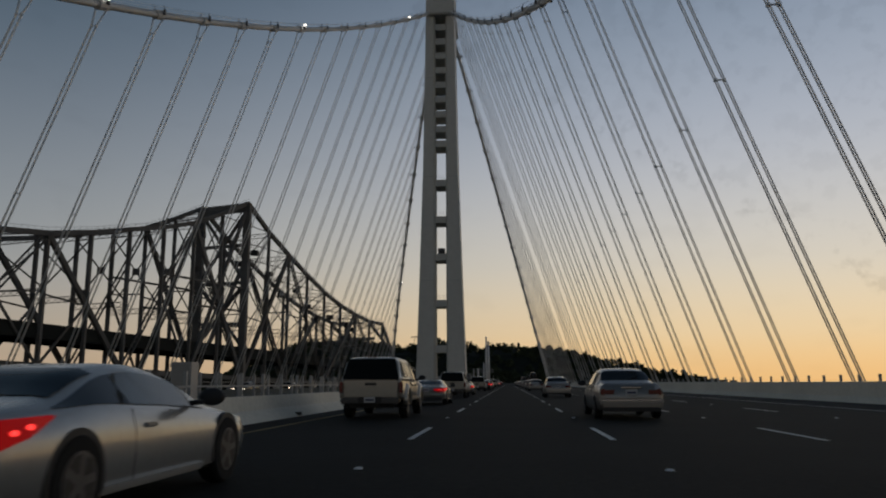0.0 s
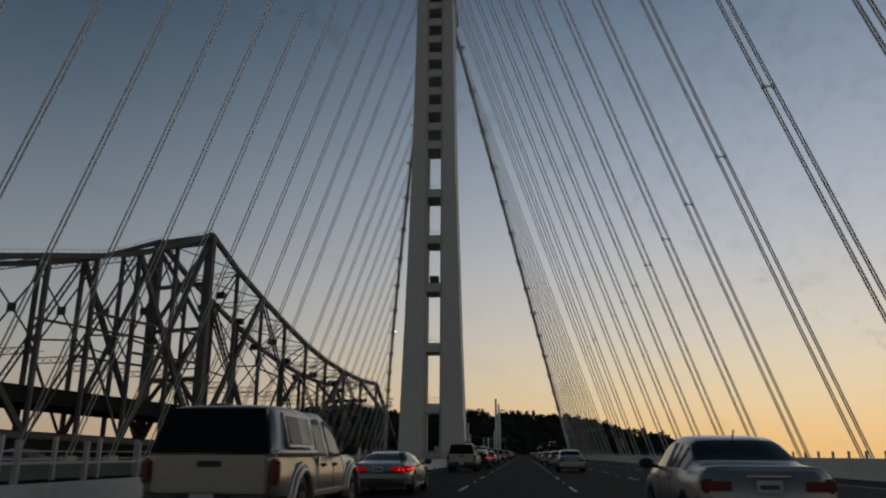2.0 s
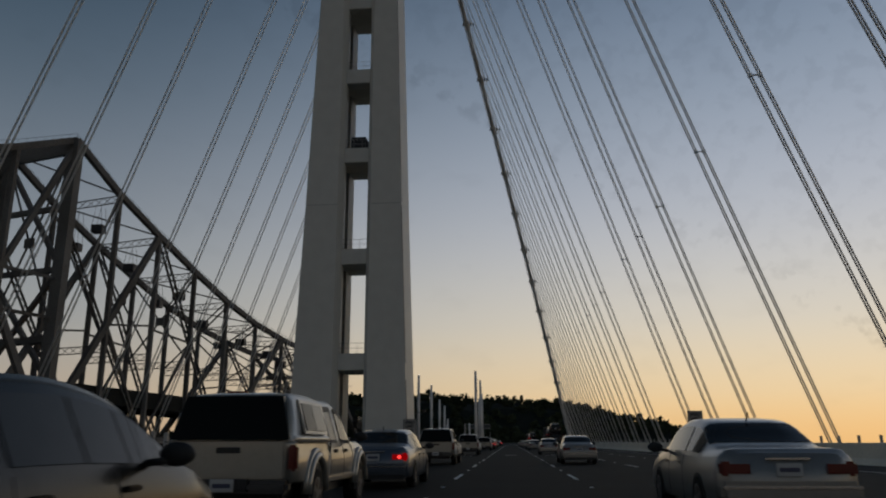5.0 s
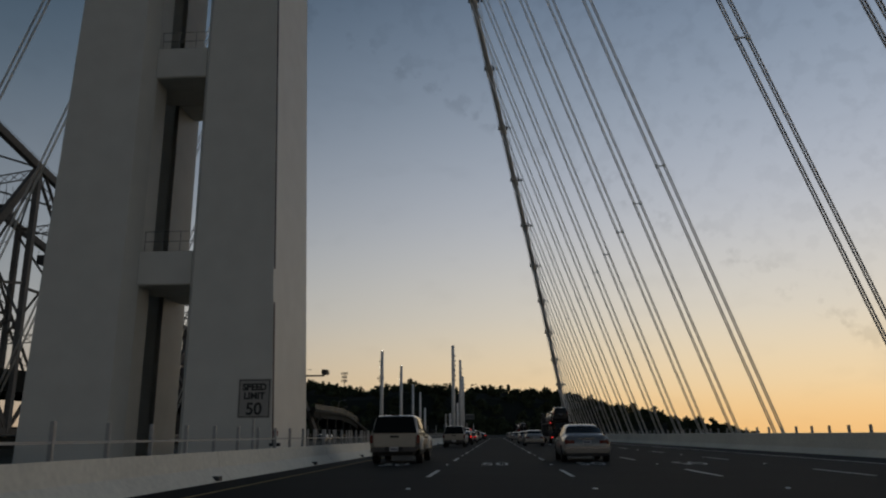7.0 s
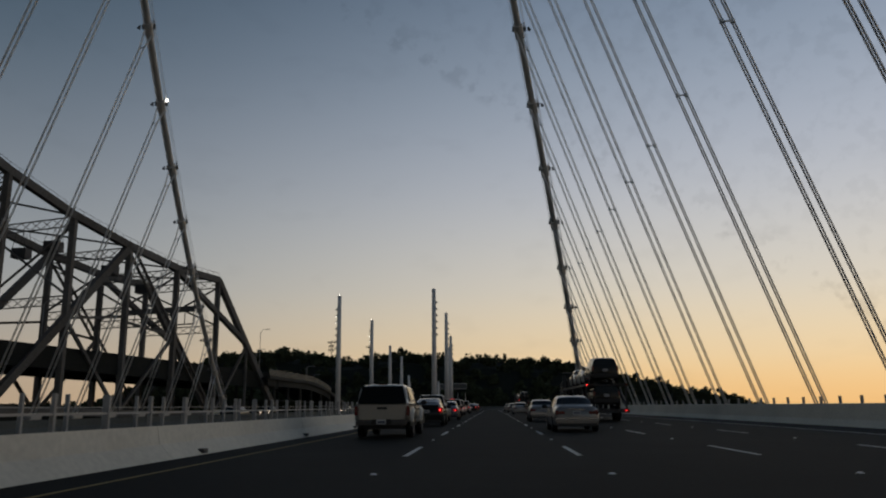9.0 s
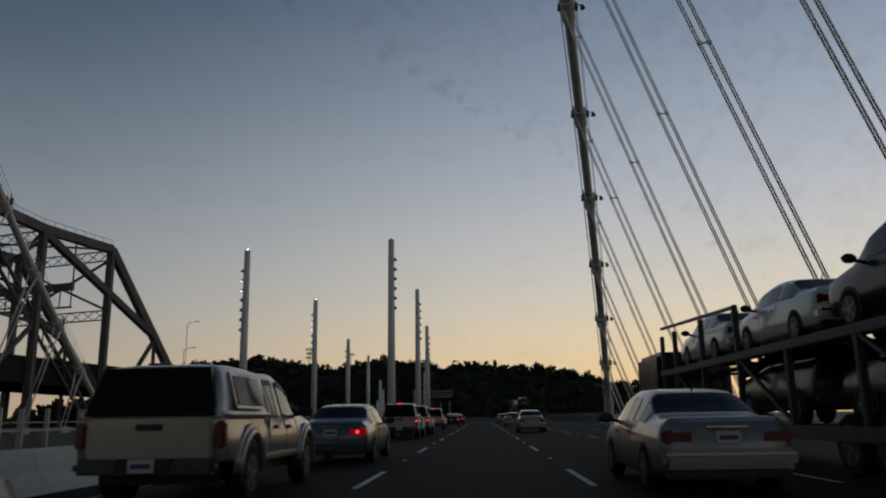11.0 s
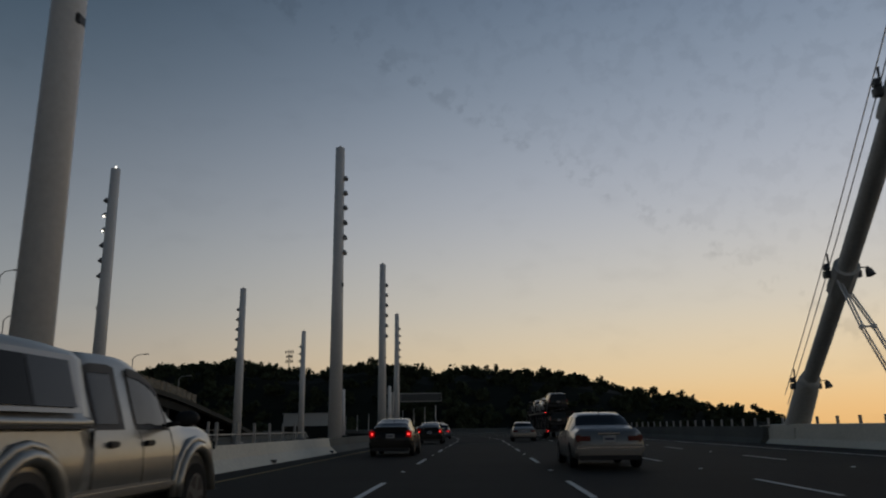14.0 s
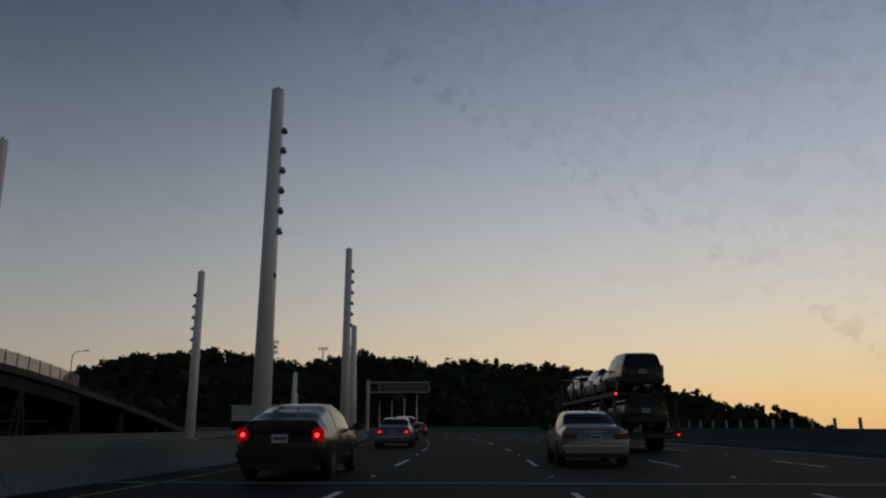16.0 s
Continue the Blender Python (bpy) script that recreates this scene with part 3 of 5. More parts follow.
def lattice(name, a, b, width):
    """A light member of two flats with zigzag lacing, lying in the plane of its truss."""
    bm = bmesh.new()
    across = (b - a).normalized().cross(Vector((1.0, -K, 0.0)).normalized()) * (width / 2)
    for sgn in (-1, 1):
        beam(bm, a + across * sgn, b + across * sgn, 0.5, 0.26)
    bays = max(6, int((b - a).length / 1.6))
    for i in range(bays):
        q, r = a.lerp(b, i / bays), a.lerp(b, (i + 1) / bays)
        sgn = 1 if i % 2 else -1
        beam(bm, q - across * sgn, r + across * sgn, 0.12)
    return part(name, bm, OLD_STEEL, old_bridge)


for off in (0.0, WIDE):
    for s, s2 in zip(nodes, nodes[1:]):
        member("top_chord", old(s, off, top_z(s)), old(s2, off, top_z(s2)), 1.05, 1.25)
        member("bottom_chord", old(s, off, low_z(s)), old(s2, off, low_z(s2)), 0.95, 1.2)
        bm = bmesh.new()
        for f in range(7):
            p = old(s + (s2 - s) * f / 7, off, top_z(s + (s2 - s) * f / 7) + 0.5)
            rod(bm, [p, p + Vector((0, 0, 1.0))], 0.035, 4)
        rod(bm, [old(s, off, top_z(s) + 1.45), old(s2, off, top_z(s2) + 1.45)], 0.035, 4)
        part("walkway_rail", bm, OLD_STEEL, old_bridge)
    for k, s in enumerate(nodes):
        w = 2.2 if k == 8 else 0.92
        member("vertical", old(s, off, low_z(s) - (48 if k == 8 else 0)), old(s, off, top_z(s)), w, w)
    # long diagonals over two panels: a heavy one towards the main post, a laced one away from it
    for u, heavy, light in ((2, 4, 0), (6, 8, 4), (10, 8, 12), (14, 12, 16), (18, 16, 20)):
        for d in (heavy, light):
            top, foot = old(nodes[u], off, top_z(nodes[u])), old(nodes[d], off, low_z(nodes[d]))
            if d == heavy:
                member("diagonal", top, foot, 1.05, 1.2)
            else:
                lattice("laced_diagonal", top, foot, 1.3)
            mid = top.lerp(foot, 0.5)
            member("sub_strut", mid, old(nodes[u], off, low_z(nodes[u])), 0.5)
            side = old(nodes[u], off, mid.z + 1.5)
            member("waling", mid, side, 0.32, 0.42)
    lattice("laced_diagonal", old(nodes[8], off, 42.0), old(nodes[6], off, low_z(nodes[6])), 1.0)
    member("diagonal", old(nodes[8], off, top_z(nodes[8]) - 1.0), old(nodes[10], off, low_z(nodes[10])), 0.9)
    member("waling", old(nodes[8], off, 31.5), old(nodes[11], off, 31.5), 0.45, 0.6)
    member("waling", old(nodes[8], off, 24.0), old(nodes[10], off, 24.0), 0.45, 0.6)
    member("diagonal", old(nodes[1], off, top_z(nodes[1]) - 0.4), old(-10.7, off, 14.6), 0.95)
    member("end_post", old(0, off, 27.0), old(-21.5, off, 1.5), 1.0, 1.2)
    member("end_strut", old(-10.7, off, 14.2), old(0, off, low_z(0)), 0.5)
    member("end_vertical", old(-10.7, off, 14.2), old(-10.7, off, low_z(-10)), 0.45)
    member("bottom_chord", old(0, off, low_z(0)), old(-21.5, off, low_z(-21)), 0.8, 1.0)
for k, s in enumerate(nodes):
    zt = top_z(s)
    laced("sway_strut", old(s, 0, zt - 0.2), old(s, WIDE, zt - 0.2), 1.5)
    if zt > deck_z(s) + 13:
        laced("sway_strut", old(s, 0, deck_z(s) + 9.0), old(s, WIDE, deck_z(s) + 9.0), 1.4)
        member("sway_brace", old(s, 0, zt - 1.6), old(s, WIDE, deck_z(s) + 9.0), 0.3)
        member("sway_brace", old(s, WIDE, zt - 1.6), old(s, 0, deck_z(s) + 9.0), 0.3)
        if zt > 40:
            member("gusset", old(s, WIDE * 0.5 - 1.2, (zt + deck_z(s) + 7.4) / 2), old(s, WIDE * 0.5 + 1.2, (zt + deck_z(s) + 7.4) / 2), 0.4, 1.9)
    member("floor_beam", old(s, 0, deck_z(s) - 1.1), old(s, WIDE, deck_z(s) - 1.1), 0.5, 1.6)
    member("floor_beam", old(s, 0, low_z(s)), old(s, WIDE, low_z(s)), 0.5, 1.6)
    if k + 1 < len(nodes):
        s2 = nodes[k + 1]
        member("lateral", old(s, 0, zt), old(s2, WIDE, top_z(s2)), 0.28)
        member("lateral", old(s, WIDE, zt), old(s2, 0, top_z(s2)), 0.28)
for z0, z1 in ((58.0, 33.5), (33.5, 12.5)):
    member("tower_brace", old(nodes[8], 0, z0), old(nodes[8], WIDE, z1), 0.85)
    member("tower_brace", old(nodes[8], WIDE, z0), old(nodes[8], 0, z1), 0.85)
for z in (46.0, 33.5, 20.0):
    member("tower_strut", old(nodes[8], 0, z), old(nodes[8], WIDE, z), 0.9, 1.0)
part("peak_girder", beam(bmesh.new(), old(100.5, -0.6, 58.6), old(100.5, WIDE + 0.6, 58.6), 0.8, 3.0), OLD_STEEL, old_bridge)
for z_of, name in ((deck_z, "upper_deck"), (low_z, "lower_deck")):
    stations = [-24] + nodes
    for s, s2 in zip(stations, stations[1:]):
        part(name, beam(bmesh.new(), old(s, WIDE / 2, z_of(s) - 0.4), old(s2, WIDE / 2, z_of(s2) - 0.4), WIDE - 1.2, 0.8), DECK_TOP, old_bridge)
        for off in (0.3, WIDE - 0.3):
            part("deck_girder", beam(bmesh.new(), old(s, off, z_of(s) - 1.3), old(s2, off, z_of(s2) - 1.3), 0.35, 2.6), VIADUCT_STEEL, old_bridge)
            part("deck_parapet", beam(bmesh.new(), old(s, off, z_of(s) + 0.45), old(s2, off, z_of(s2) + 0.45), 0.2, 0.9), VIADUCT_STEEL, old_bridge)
for s in (40, 110, 150, 190):
    lamp = thing("bridge_lamp", "thin curved street lamp on the old deck", "street lamp", "lamps of the old bridge")
    b = old(s, 2.0, deck_z(s))
    part("shaft", rod(bmesh.new(), [b, b + Vector((0, 0, 7.4)), b + Vector((0.5, 0, 7.9)), b + Vector((1.9, 0.1, 8.1))], 0.09, 5, 0.05), GALVANISED, lamp)
    part("lamp_head", beam(bmesh.new(), b + Vector((1.8, 0.1, 8.08)), b + Vector((2.6, 0.15, 8.1)), 0.26, 0.14), GALVANISED, lamp)

# dark work platforms slung in the truss
for k, across, low in ((1, 0.5, 3.2), (2, 0.3, 3.4), (3, 0.3, 4.0), (3, 0.68, 4.6), (4, 0.45, 4.4), (5, 0.3, 4.6), (5, 0.66, 6.0), (6, 0.5, 5.4), (7, 0.36, 5.6), (7, 0.7, 9.0), (9, 0.5, 6.5)):
    s = nodes[k] - 1.5
    c = old(s, WIDE * across, top_z(s) - low)
    cradle = thing("work_platform", "small dark boxed work platform slung in the old truss", "platform", "work platforms of the old bridge")
    part("tray", boxed(c + Vector((-1.25, -1.0, -0.9)), c + Vector((1.25, 1.0, 0.8)), 0.05), DARK_METAL, cradle)
    for dx, dy in ((-1.1, -0.9), (1.1, -0.9), (-1.1, 0.9), (1.1, 0.9)):
        part("sling", rod(bmesh.new(), [c + Vector((dx, dy, 0.7)), c + Vector((dx * 0.5, dy, low - 0.8))], 0.05, 4), DARK_METAL, cradle)
traveller = thing("maintenance_traveller", "dark steel maintenance traveller hung across the end of the old truss", "platform")
c = old(6.0, WIDE * 0.5, 20.4)
side_way = (old(6.0, WIDE, 20.4) - old(6.0, 0, 20.4)).normalized()
part("girder", beam(bmesh.new(), c - side_way * 8.6, c + side_way * 8.6, 0.5, 1.1), OLD_STEEL, traveller)
part("lower_rail", beam(bmesh.new(), c - side_way * 8.6 + Vector((0, 0, -3.0)), c + side_way * 8.6 + Vector((0, 0, -3.0)), 0.25), OLD_STEEL, traveller)
for k in range(9):
    q = c + side_way * (-8.4 + 2.1 * k)
    part("hanger_bar", beam(bmesh.new(), q, q + Vector((0, 0, -3.0)), 0.14), OLD_STEEL, traveller)
for q in (-8.5, 8.5):
    part("sling", rod(bmesh.new(), [c + side_way * q, c + side_way * q + Vector((0, 0, 6.6))], 0.12, 5), OLD_STEEL, traveller)

# the viaduct that carries the old road on to the island
viaduct = thing("viaduct", "dark old road viaduct with a tall pale mesh fence", "viaduct")
EDGE = [(340, 8.0), (352, 7.9), (384, 7.9), (392, 7.45), (400, 6.85), (409, 5.8), (417, 4.7), (429, 3.2), (438, 1.6), (447, 0.2), (462, -0.35), (500, -0.5)]


def edge_z(y):
    out = 0.0
    for q in (-4, -2, 0, 2, 4):
        for (a, za), (b, zb) in zip(EDGE, EDGE[1:]):
            if a <= max(340, min(499, y + q)) <= b:
                out += (za + (zb - za) * (max(340, min(499, y + q)) - a) / (b - a)) / 5
                break
    return out


VIA = [(-49.0, 346 + 6 * k, edge_z(346 + 6 * k)) for k in range(0, 24)]
for k, (a, b) in enumerate(zip(VIA, VIA[1:])):
    part("deck", beam(bmesh.new(), (a[0] - 7.2, a[1], a[2] - 0.5), (b[0] - 7.2, b[1], b[2] - 0.5), 13.8, 0.5), DECK_TOP, viaduct)
    part("edge_beam", beam(bmesh.new(), (a[0], a[1], a[2] - 0.2), (b[0], b[1], b[2] - 0.2), 0.4, 0.75), VIADUCT_EDGE, viaduct)
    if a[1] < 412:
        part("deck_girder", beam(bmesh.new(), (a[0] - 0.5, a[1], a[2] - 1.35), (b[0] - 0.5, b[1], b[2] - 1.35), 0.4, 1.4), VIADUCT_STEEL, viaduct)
panel = part("fence_panel", boxed((-0.025, 0.06, 0.0), (0.025, 2.1, 1.45), 0.01), FENCE_MESH, viaduct, "pale fence panel")
panel.location = (-49.0, 346, edge_z(346) + 0.15)
post = part("fence_post", boxed((-0.05, -0.05, 0.0), (0.05, 0.05, 1.55), 0.01), VIADUCT_STEEL, viaduct)
post.location = (-49.0, 346, edge_z(346) + 0.15)
for k in range(1, 30):
    y = 346 + 2.16 * k
    tilt = math.degrees(math.atan((edge_z(y + 2.16) - edge_z(y)) / 2.16))
    share("fence_panel", panel, viaduct, pose(-49.0, y, edge_z(y) + 0.15, tilt))
    share("fence_post", post, viaduct, pose(-49.0, y, edge_z(y) + 0.15))
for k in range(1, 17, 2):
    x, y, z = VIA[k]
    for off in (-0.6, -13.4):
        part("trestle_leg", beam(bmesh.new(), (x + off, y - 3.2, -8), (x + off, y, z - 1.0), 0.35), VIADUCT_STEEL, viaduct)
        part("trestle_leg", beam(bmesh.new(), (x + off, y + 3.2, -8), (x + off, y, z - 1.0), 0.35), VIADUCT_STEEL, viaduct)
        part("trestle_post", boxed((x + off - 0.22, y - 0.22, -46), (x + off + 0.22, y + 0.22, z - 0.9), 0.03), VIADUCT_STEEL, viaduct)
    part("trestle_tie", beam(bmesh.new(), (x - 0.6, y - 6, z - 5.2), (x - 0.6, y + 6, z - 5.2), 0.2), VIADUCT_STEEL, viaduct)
for x, y, top in ((-58.2, 368, 19.9), (-61.0, 374, 15.3), (-52, 392, 11.8), (-58, 425, 10.9)):
    z = edge_z(y) - 0.3
    h = top - z
    lamp = thing("street_lamp", "thin curved street lamp on the old viaduct", "street lamp", "lamps of the old bridge")
    b = Vector((x, y, z))
    part("shaft", rod(bmesh.new(), [b, b + Vector((0, 0, h)), b + Vector((0.5, 0, h + 0.5)), b + Vector((1.7, 0, h + 0.7))], 0.09, 5, 0.05), GALVANISED, lamp)
    part("lamp_head", beam(bmesh.new(), b + Vector((1.6, 0, h + 0.68)), b + Vector((2.4, 0, h + 0.7)), 0.28, 0.14), GALVANISED, lamp)

# ---- overhead sign, huts and signs ----
gantry = thing("sign_gantry", "grey overhead sign gantry seen from its back", "sign gantry", at=pose(-21.5, 468, 0))
part("column", rod(bmesh.new(), [(0, 0, 0), (0, 0, 9.8)], 0.35, 8), GALVANISED, gantry)
for z in (7.5, 9.4):
    part("chord", beam(bmesh.new(), (0, 0, z), (12.0, 0, z), 0.22), GALVANISED, gantry)
for k in range(7):
    part("web", beam(bmesh.new(), (2.0 * k, 0, 7.5), (2.0 * k, 0, 9.4), 0.12), GALVANISED, gantry)
part("sign_panel", boxed((2.1, -0.25, 7.65), (11.8, -0.14, 9.25), 0.02), SIGN_BACK, gantry, "dark sign panel")
hut = thing("site_building", "low white flat-roofed site cabin on a dark base", "building", at=pose(-43.5, 474, 0))
part("base", boxed((-5.5, -3.8, -6), (7.5, 3.8, 2.0)), VIADUCT_STEEL, hut, "dark base")
part("wall", boxed((-5.5, -4, 2.0), (7.5, 4, 4.9), 0.03), WHITE_PANEL, hut)
part("roof", boxed((-5.8, -4.3, 4.9), (7.8, 4.3, 5.15), 0.05), GALVANISED, hut)


def speed_sign(x, y, z0, w, h, foot):
    ob = thing("speed_limit_sign", "white rectangular speed limit sign on a steel post", "road sign", "speed limit signs", pose(x, y, 0))
    board = part("board", boxed((-w / 2, -0.02, z0), (w / 2, 0.02, z0 + h), 0.015), SIGN_WHITE, ob)
    bm = bmesh.new()
    e, t = 0.035 * w, 0.022 * w
    for lo, hi in (((-w / 2 + e, z0 + e), (w / 2 - e, z0 + e + t)), ((-w / 2 + e, z0 + h - e - t), (w / 2 - e, z0 + h - e)),
                   ((-w / 2 + e, z0 + e + t), (-w / 2 + e + t, z0 + h - e - t)), ((w / 2 - e - t, z0 + e + t), (w / 2 - e, z0 + h - e - t))):
        box(bm, (lo[0], -0.028, lo[1]), (hi[0], -0.024, hi[1]))
    part("border", bm, SIGN_INK, board)
    for text, size, zc in (("SPEED", 0.27, 0.78), ("LIMIT", 0.27, 0.555), ("50", 0.50, 0.22)):
        cu = bpy.data.curves.new("lettering", "FONT")
        cu.body, cu.size, cu.align_x, cu.align_y, cu.extrude, cu.offset = text, size * w, "CENTER", "CENTER", 0.003, 0.012 * w
        txt = new("lettering", cu)
        txt.parent = board
        txt.matrix_basis = pose(0, -0.026, z0 + h * zc, 90, 0, 0)
        cu.materials.append(SIGN_INK)
    part("post", rod(bmesh.new(), [(0, 0.06, foot), (0, 0.06, z0 + h - 0.1)], 0.05, 8), GALVANISED, ob)


speed_sign(-8.9, 168.2, 1.68, 1.22, 1.42, 0.0)
speed_sign(16.05, 169.9, 2.25, 1.30, 1.48, 0.9)
for x, y in ((-3.8, 170.0), (-0.15, 170.0), (3.3, 170.0), (6.8, 170.0)):
    digits = bpy.data.curves.new("road_number", "FONT")
    digits.body, digits.size, digits.align_x = "50", 1.05, "CENTER"
    ob = new("road_number", digits)
    ob.parent = road
    ob.matrix_basis = Matrix.Translation((x, y - 2, 0.006)) @ Matrix.Diagonal((1, 3.2, 1, 1))
    digits.materials.append(WHITE_LINE)
    tagged(ob, "white painted speed number on the asphalt")
valve = thing("standpipe", "small dark standpipe with a red cap behind the barrier", "standpipe", at=pose(-8.7, 170.4, 0))
part("pipe", rod(bmesh.new(), [(0, 0, 0), (0, 0, 1.05)], 0.07, 8), DARK_METAL, valve)
part("cap", rod(bmesh.new(), [(0, 0, 1.05), (0, 0, 1.25)], 0.11, 8), mat("red_enamel", (0.16, 0.02, 0.02), 0.5), valve)
part("side_valve", rod(bmesh.new(), [(-0.22, 0, 0.72), (0.22, 0, 0.72)], 0.06, 8), DARK_METAL, valve)

# ---- the island: a wooded hill ----
RIDGE = [(-900, 2), (-620, 4), (-460, 5), (-360, 6), (-310, 9), (-275, 24), (-239, 39), (-200, 46), (-165, 48), (-110, 39.5), (-72, 46.5), (-26, 39), (-7, 42), (27, 37.5), (50, 37),
         (80, 31), (105, 25), (130, 21), (144, 13), (162, 14), (180, 10), (200, 3.5), (230, -6), (300, -30), (420, -44)]


def ridge_z(x):
    for (a, za), (b, zb) in zip(RIDGE, RIDGE[1:]):
        if x <= b:
            return za + (zb - za) * (x - a) / (b - a)
    return -44


bm = bmesh.new()
grid = []
for j in range(15):
    y = 560 + 35 * j
    f = min(1, max(0, (y - 560) / 210))
    f = f * f * (3 - 2 * f)
    if y > 860:
        f *= max(0, 1 - (y - 860) / 260)
    grid.append([bm.verts.new((x * (1 + (y - 800) / 2600), y, -48 + f * (ridge_z(x) + 48 - 7.0) + 2 * noise.noise(Vector((x * 0.02, y * 0.02, 0))))) for x in range(-900, 430, 14)])
for p, q in zip(grid, grid[1:]):
    for i in range(len(p) - 1):
        bm.faces.new((p[i], p[i + 1], q[i + 1], q[i]))
setting("hill_ground", bm, GROUND, "dark wooded island hill behind the bridge", "hill")


bm = bmesh.new()
bank = [[bm.verts.new((x, y, z + 1.2 * noise.noise(Vector((x * 0.1, y * 0.1, 3))))) for x in range(-140, -53, 6)] for y, z in ((405, -46), (418, -9), (428, 0), (445, 1), (470, -1), (520, -46))]
for p, q in zip(bank, bank[1:]):
    for i in range(len(p) - 1):
        bm.faces.new((p[i], p[i + 1], q[i + 1], q[i]))
setting("hill_bank", bm, GROUND, "dark overgrown bank below the viaduct", "bank")


def tree_points(rng, h, w, cone, fine=False):
    out = []
    clumps = 7 if not cone else 9
    for c in range(clumps):
        f = c / (clumps - 1)
        a = rng.uniform(0, 6.283)
        rad = w * (rng.uniform(0.15, 0.5) if not cone else 0.42 * (1 - f))
        centre = Vector((math.cos(a) * rad, math.sin(a) * rad, h * (0.38 + 0.55 * f)))
        size = w * (rng.uniform(0.22, 0.38) if not cone else 0.30 * (1.15 - f))
        for _ in range(38 if fine else 13):
            v = Vector((rng.gauss(0, 1), rng.gauss(0, 1), rng.gauss(0, 0.8)))
            out.append((centre + v.normalized() * size * rng.uniform(0.5, 1.1), size * rng.uniform(0.45, 0.8) * (0.55 if fine else 1)))
    return out


rng = random.Random(7)
verts, faces = [], []


def add_leaf(p, s):
    n = Vector((rng.gauss(0, 1), rng.gauss(0, 1), rng.gauss(0, 1))).normalized()
    u = n.orthogonal().normalized()
    w = n.cross(u)
    k = len(verts)
    for i in range(5):
        ang = i * 1.2566
        verts.append(p + (u * math.cos(ang) + w * math.sin(ang)) * s * rng.uniform(0.6, 1.2) + n * rng.uniform(-0.2, 0.2) * s)
    faces.append((k, k + 1, k + 2, k + 3, k + 4))


def add_tree(x, y, z, h, w, cone, fine=False):
    for p, s in tree_points(rng, h, w, cone, fine):
        add_leaf(Vector((x, y, z)) + p, s)
    k = len(verts)
    for zz, r in ((-2, 0.45), (h * 0.8, 0.12)):
        for i in range(4):
            verts.append(Vector((x + math.cos(i * 1.57) * r, y + math.sin(i * 1.57) * r, z + zz)))
    for i in range(4):
        faces.append((k + i, k + (i + 1) % 4, k + 4 + (i + 1) % 4, k + 4 + i))


x = -640.0
while x < 215:
    h = rng.uniform(8, 14) if rng.random() < 0.75 else rng.uniform(14, 19)
    if x > 60:
        h *= 0.8
    add_tree(x, 792 + rng.uniform(-10, 10), ridge_z(x) - h * 0.98 + rng.uniform(-2.6, 1.5), h, h * rng.uniform(0.42, 0.72), rng.random() < 0.3, True)
    x += rng.uniform(2.2, 4.5)
for _ in range(1150):
    x, f = rng.uniform(-560, 190), rng.random()
    y = 590 + 190 * f
    ff = min(1, (y - 560) / 210)
    ff = ff * ff * (3 - 2 * ff)
    h = rng.uniform(6, 9.5)
    zz = -48 + ff * (ridge_z(x) + 48 - 11)
    if zz > -30:
        add_tree(x * (1 + (y - 800) / 2600), y, zz - 1, h, h * 0.85, rng.random() < 0.2)
for _ in range(150):
    h = rng.uniform(5.5, 9)
    add_tree(rng.uniform(-128, -60), rng.uniform(424, 462), 6.4 - h + rng.uniform(-2.5, 0.5), h, h * 0.85, rng.random() < 0.2)
me = bpy.data.meshes.new("woods")
me.from_pydata([tuple(v) for v in verts], [], faces)
me.materials.append(FOREST)
tagged(new("woods", me), "dark dense wood of eucalyptus and pine on the hill", "trees", kind="stuff")
for x, top_at, heads in ((-132, 55.5, 3), (-100, 51.0, 1)):
    z0 = ridge_z(x) - 10
    mast = thing("radio_mast", "lattice radio mast with antenna panels above the wooded hill", "mast", "masts on the hill", pose(x, 800, z0))
    h = top_at - z0
    for q in range(3):
        dx, dy = 0.7 * math.cos(2.094 * q), 0.7 * math.sin(2.094 * q)
        part("leg", rod(bmesh.new(), [(dx, dy, 0), (dx * 0.4, dy * 0.4, h)], 0.14, 5, 0.08), DARK_METAL, mast)
    lacing = bmesh.new()
    for q in range(8):
        f, g = q / 8, (q + 1) / 8
        beam(lacing, (0.7 - 0.42 * f, 0, h * f), (-0.35 + 0.21 * g, 0.6 - 0.36 * g, h * g), 0.09)
        beam(lacing, (-0.35 + 0.21 * f, -0.6 + 0.36 * f, h * f), (0.7 - 0.42 * g, 0, h * g), 0.09)
    part("lacing", lacing, DARK_METAL, mast)
    for q in range(heads):
        ring_bm = bmesh.new()
        wide = (2.6, 1.9, 2.2)[q]
        beam(ring_bm, (-wide, 0, h - 1.5 - 3.2 * q), (wide, 0, h - 1.5 - 3.2 * q), 0.2)
        for dx in (-wide, -wide * 0.4, wide * 0.5, wide):
            box(ring_bm, (dx - 0.28, -0.3, h - 2.6 - 3.2 * q), (dx + 0.28, 0.3, h - 0.5 - 3.2 * q))
        part("antenna", ring_bm, DARK_METAL, mast)
for k, (x, w, h) in enumerate(((214, 5, 8), (224, 6, 11), (232, 4, 7), (240, 5, 8), (252, 7, 6), (268, 4, 5))):
    far = thing("far_building", "small dark building on the distant shore", "building", "far shore buildings", pose(x + 60, 1150, -46))
    part("wall", boxed((-w, -5, 0), (w, 5, 44 + h)), GREY_CONCRETE, far)
    part("roof", boxed((-w - 0.3, -5.3, 44 + h), (w + 0.3, 5.3, 44.5 + h)), DARK_METAL, far)


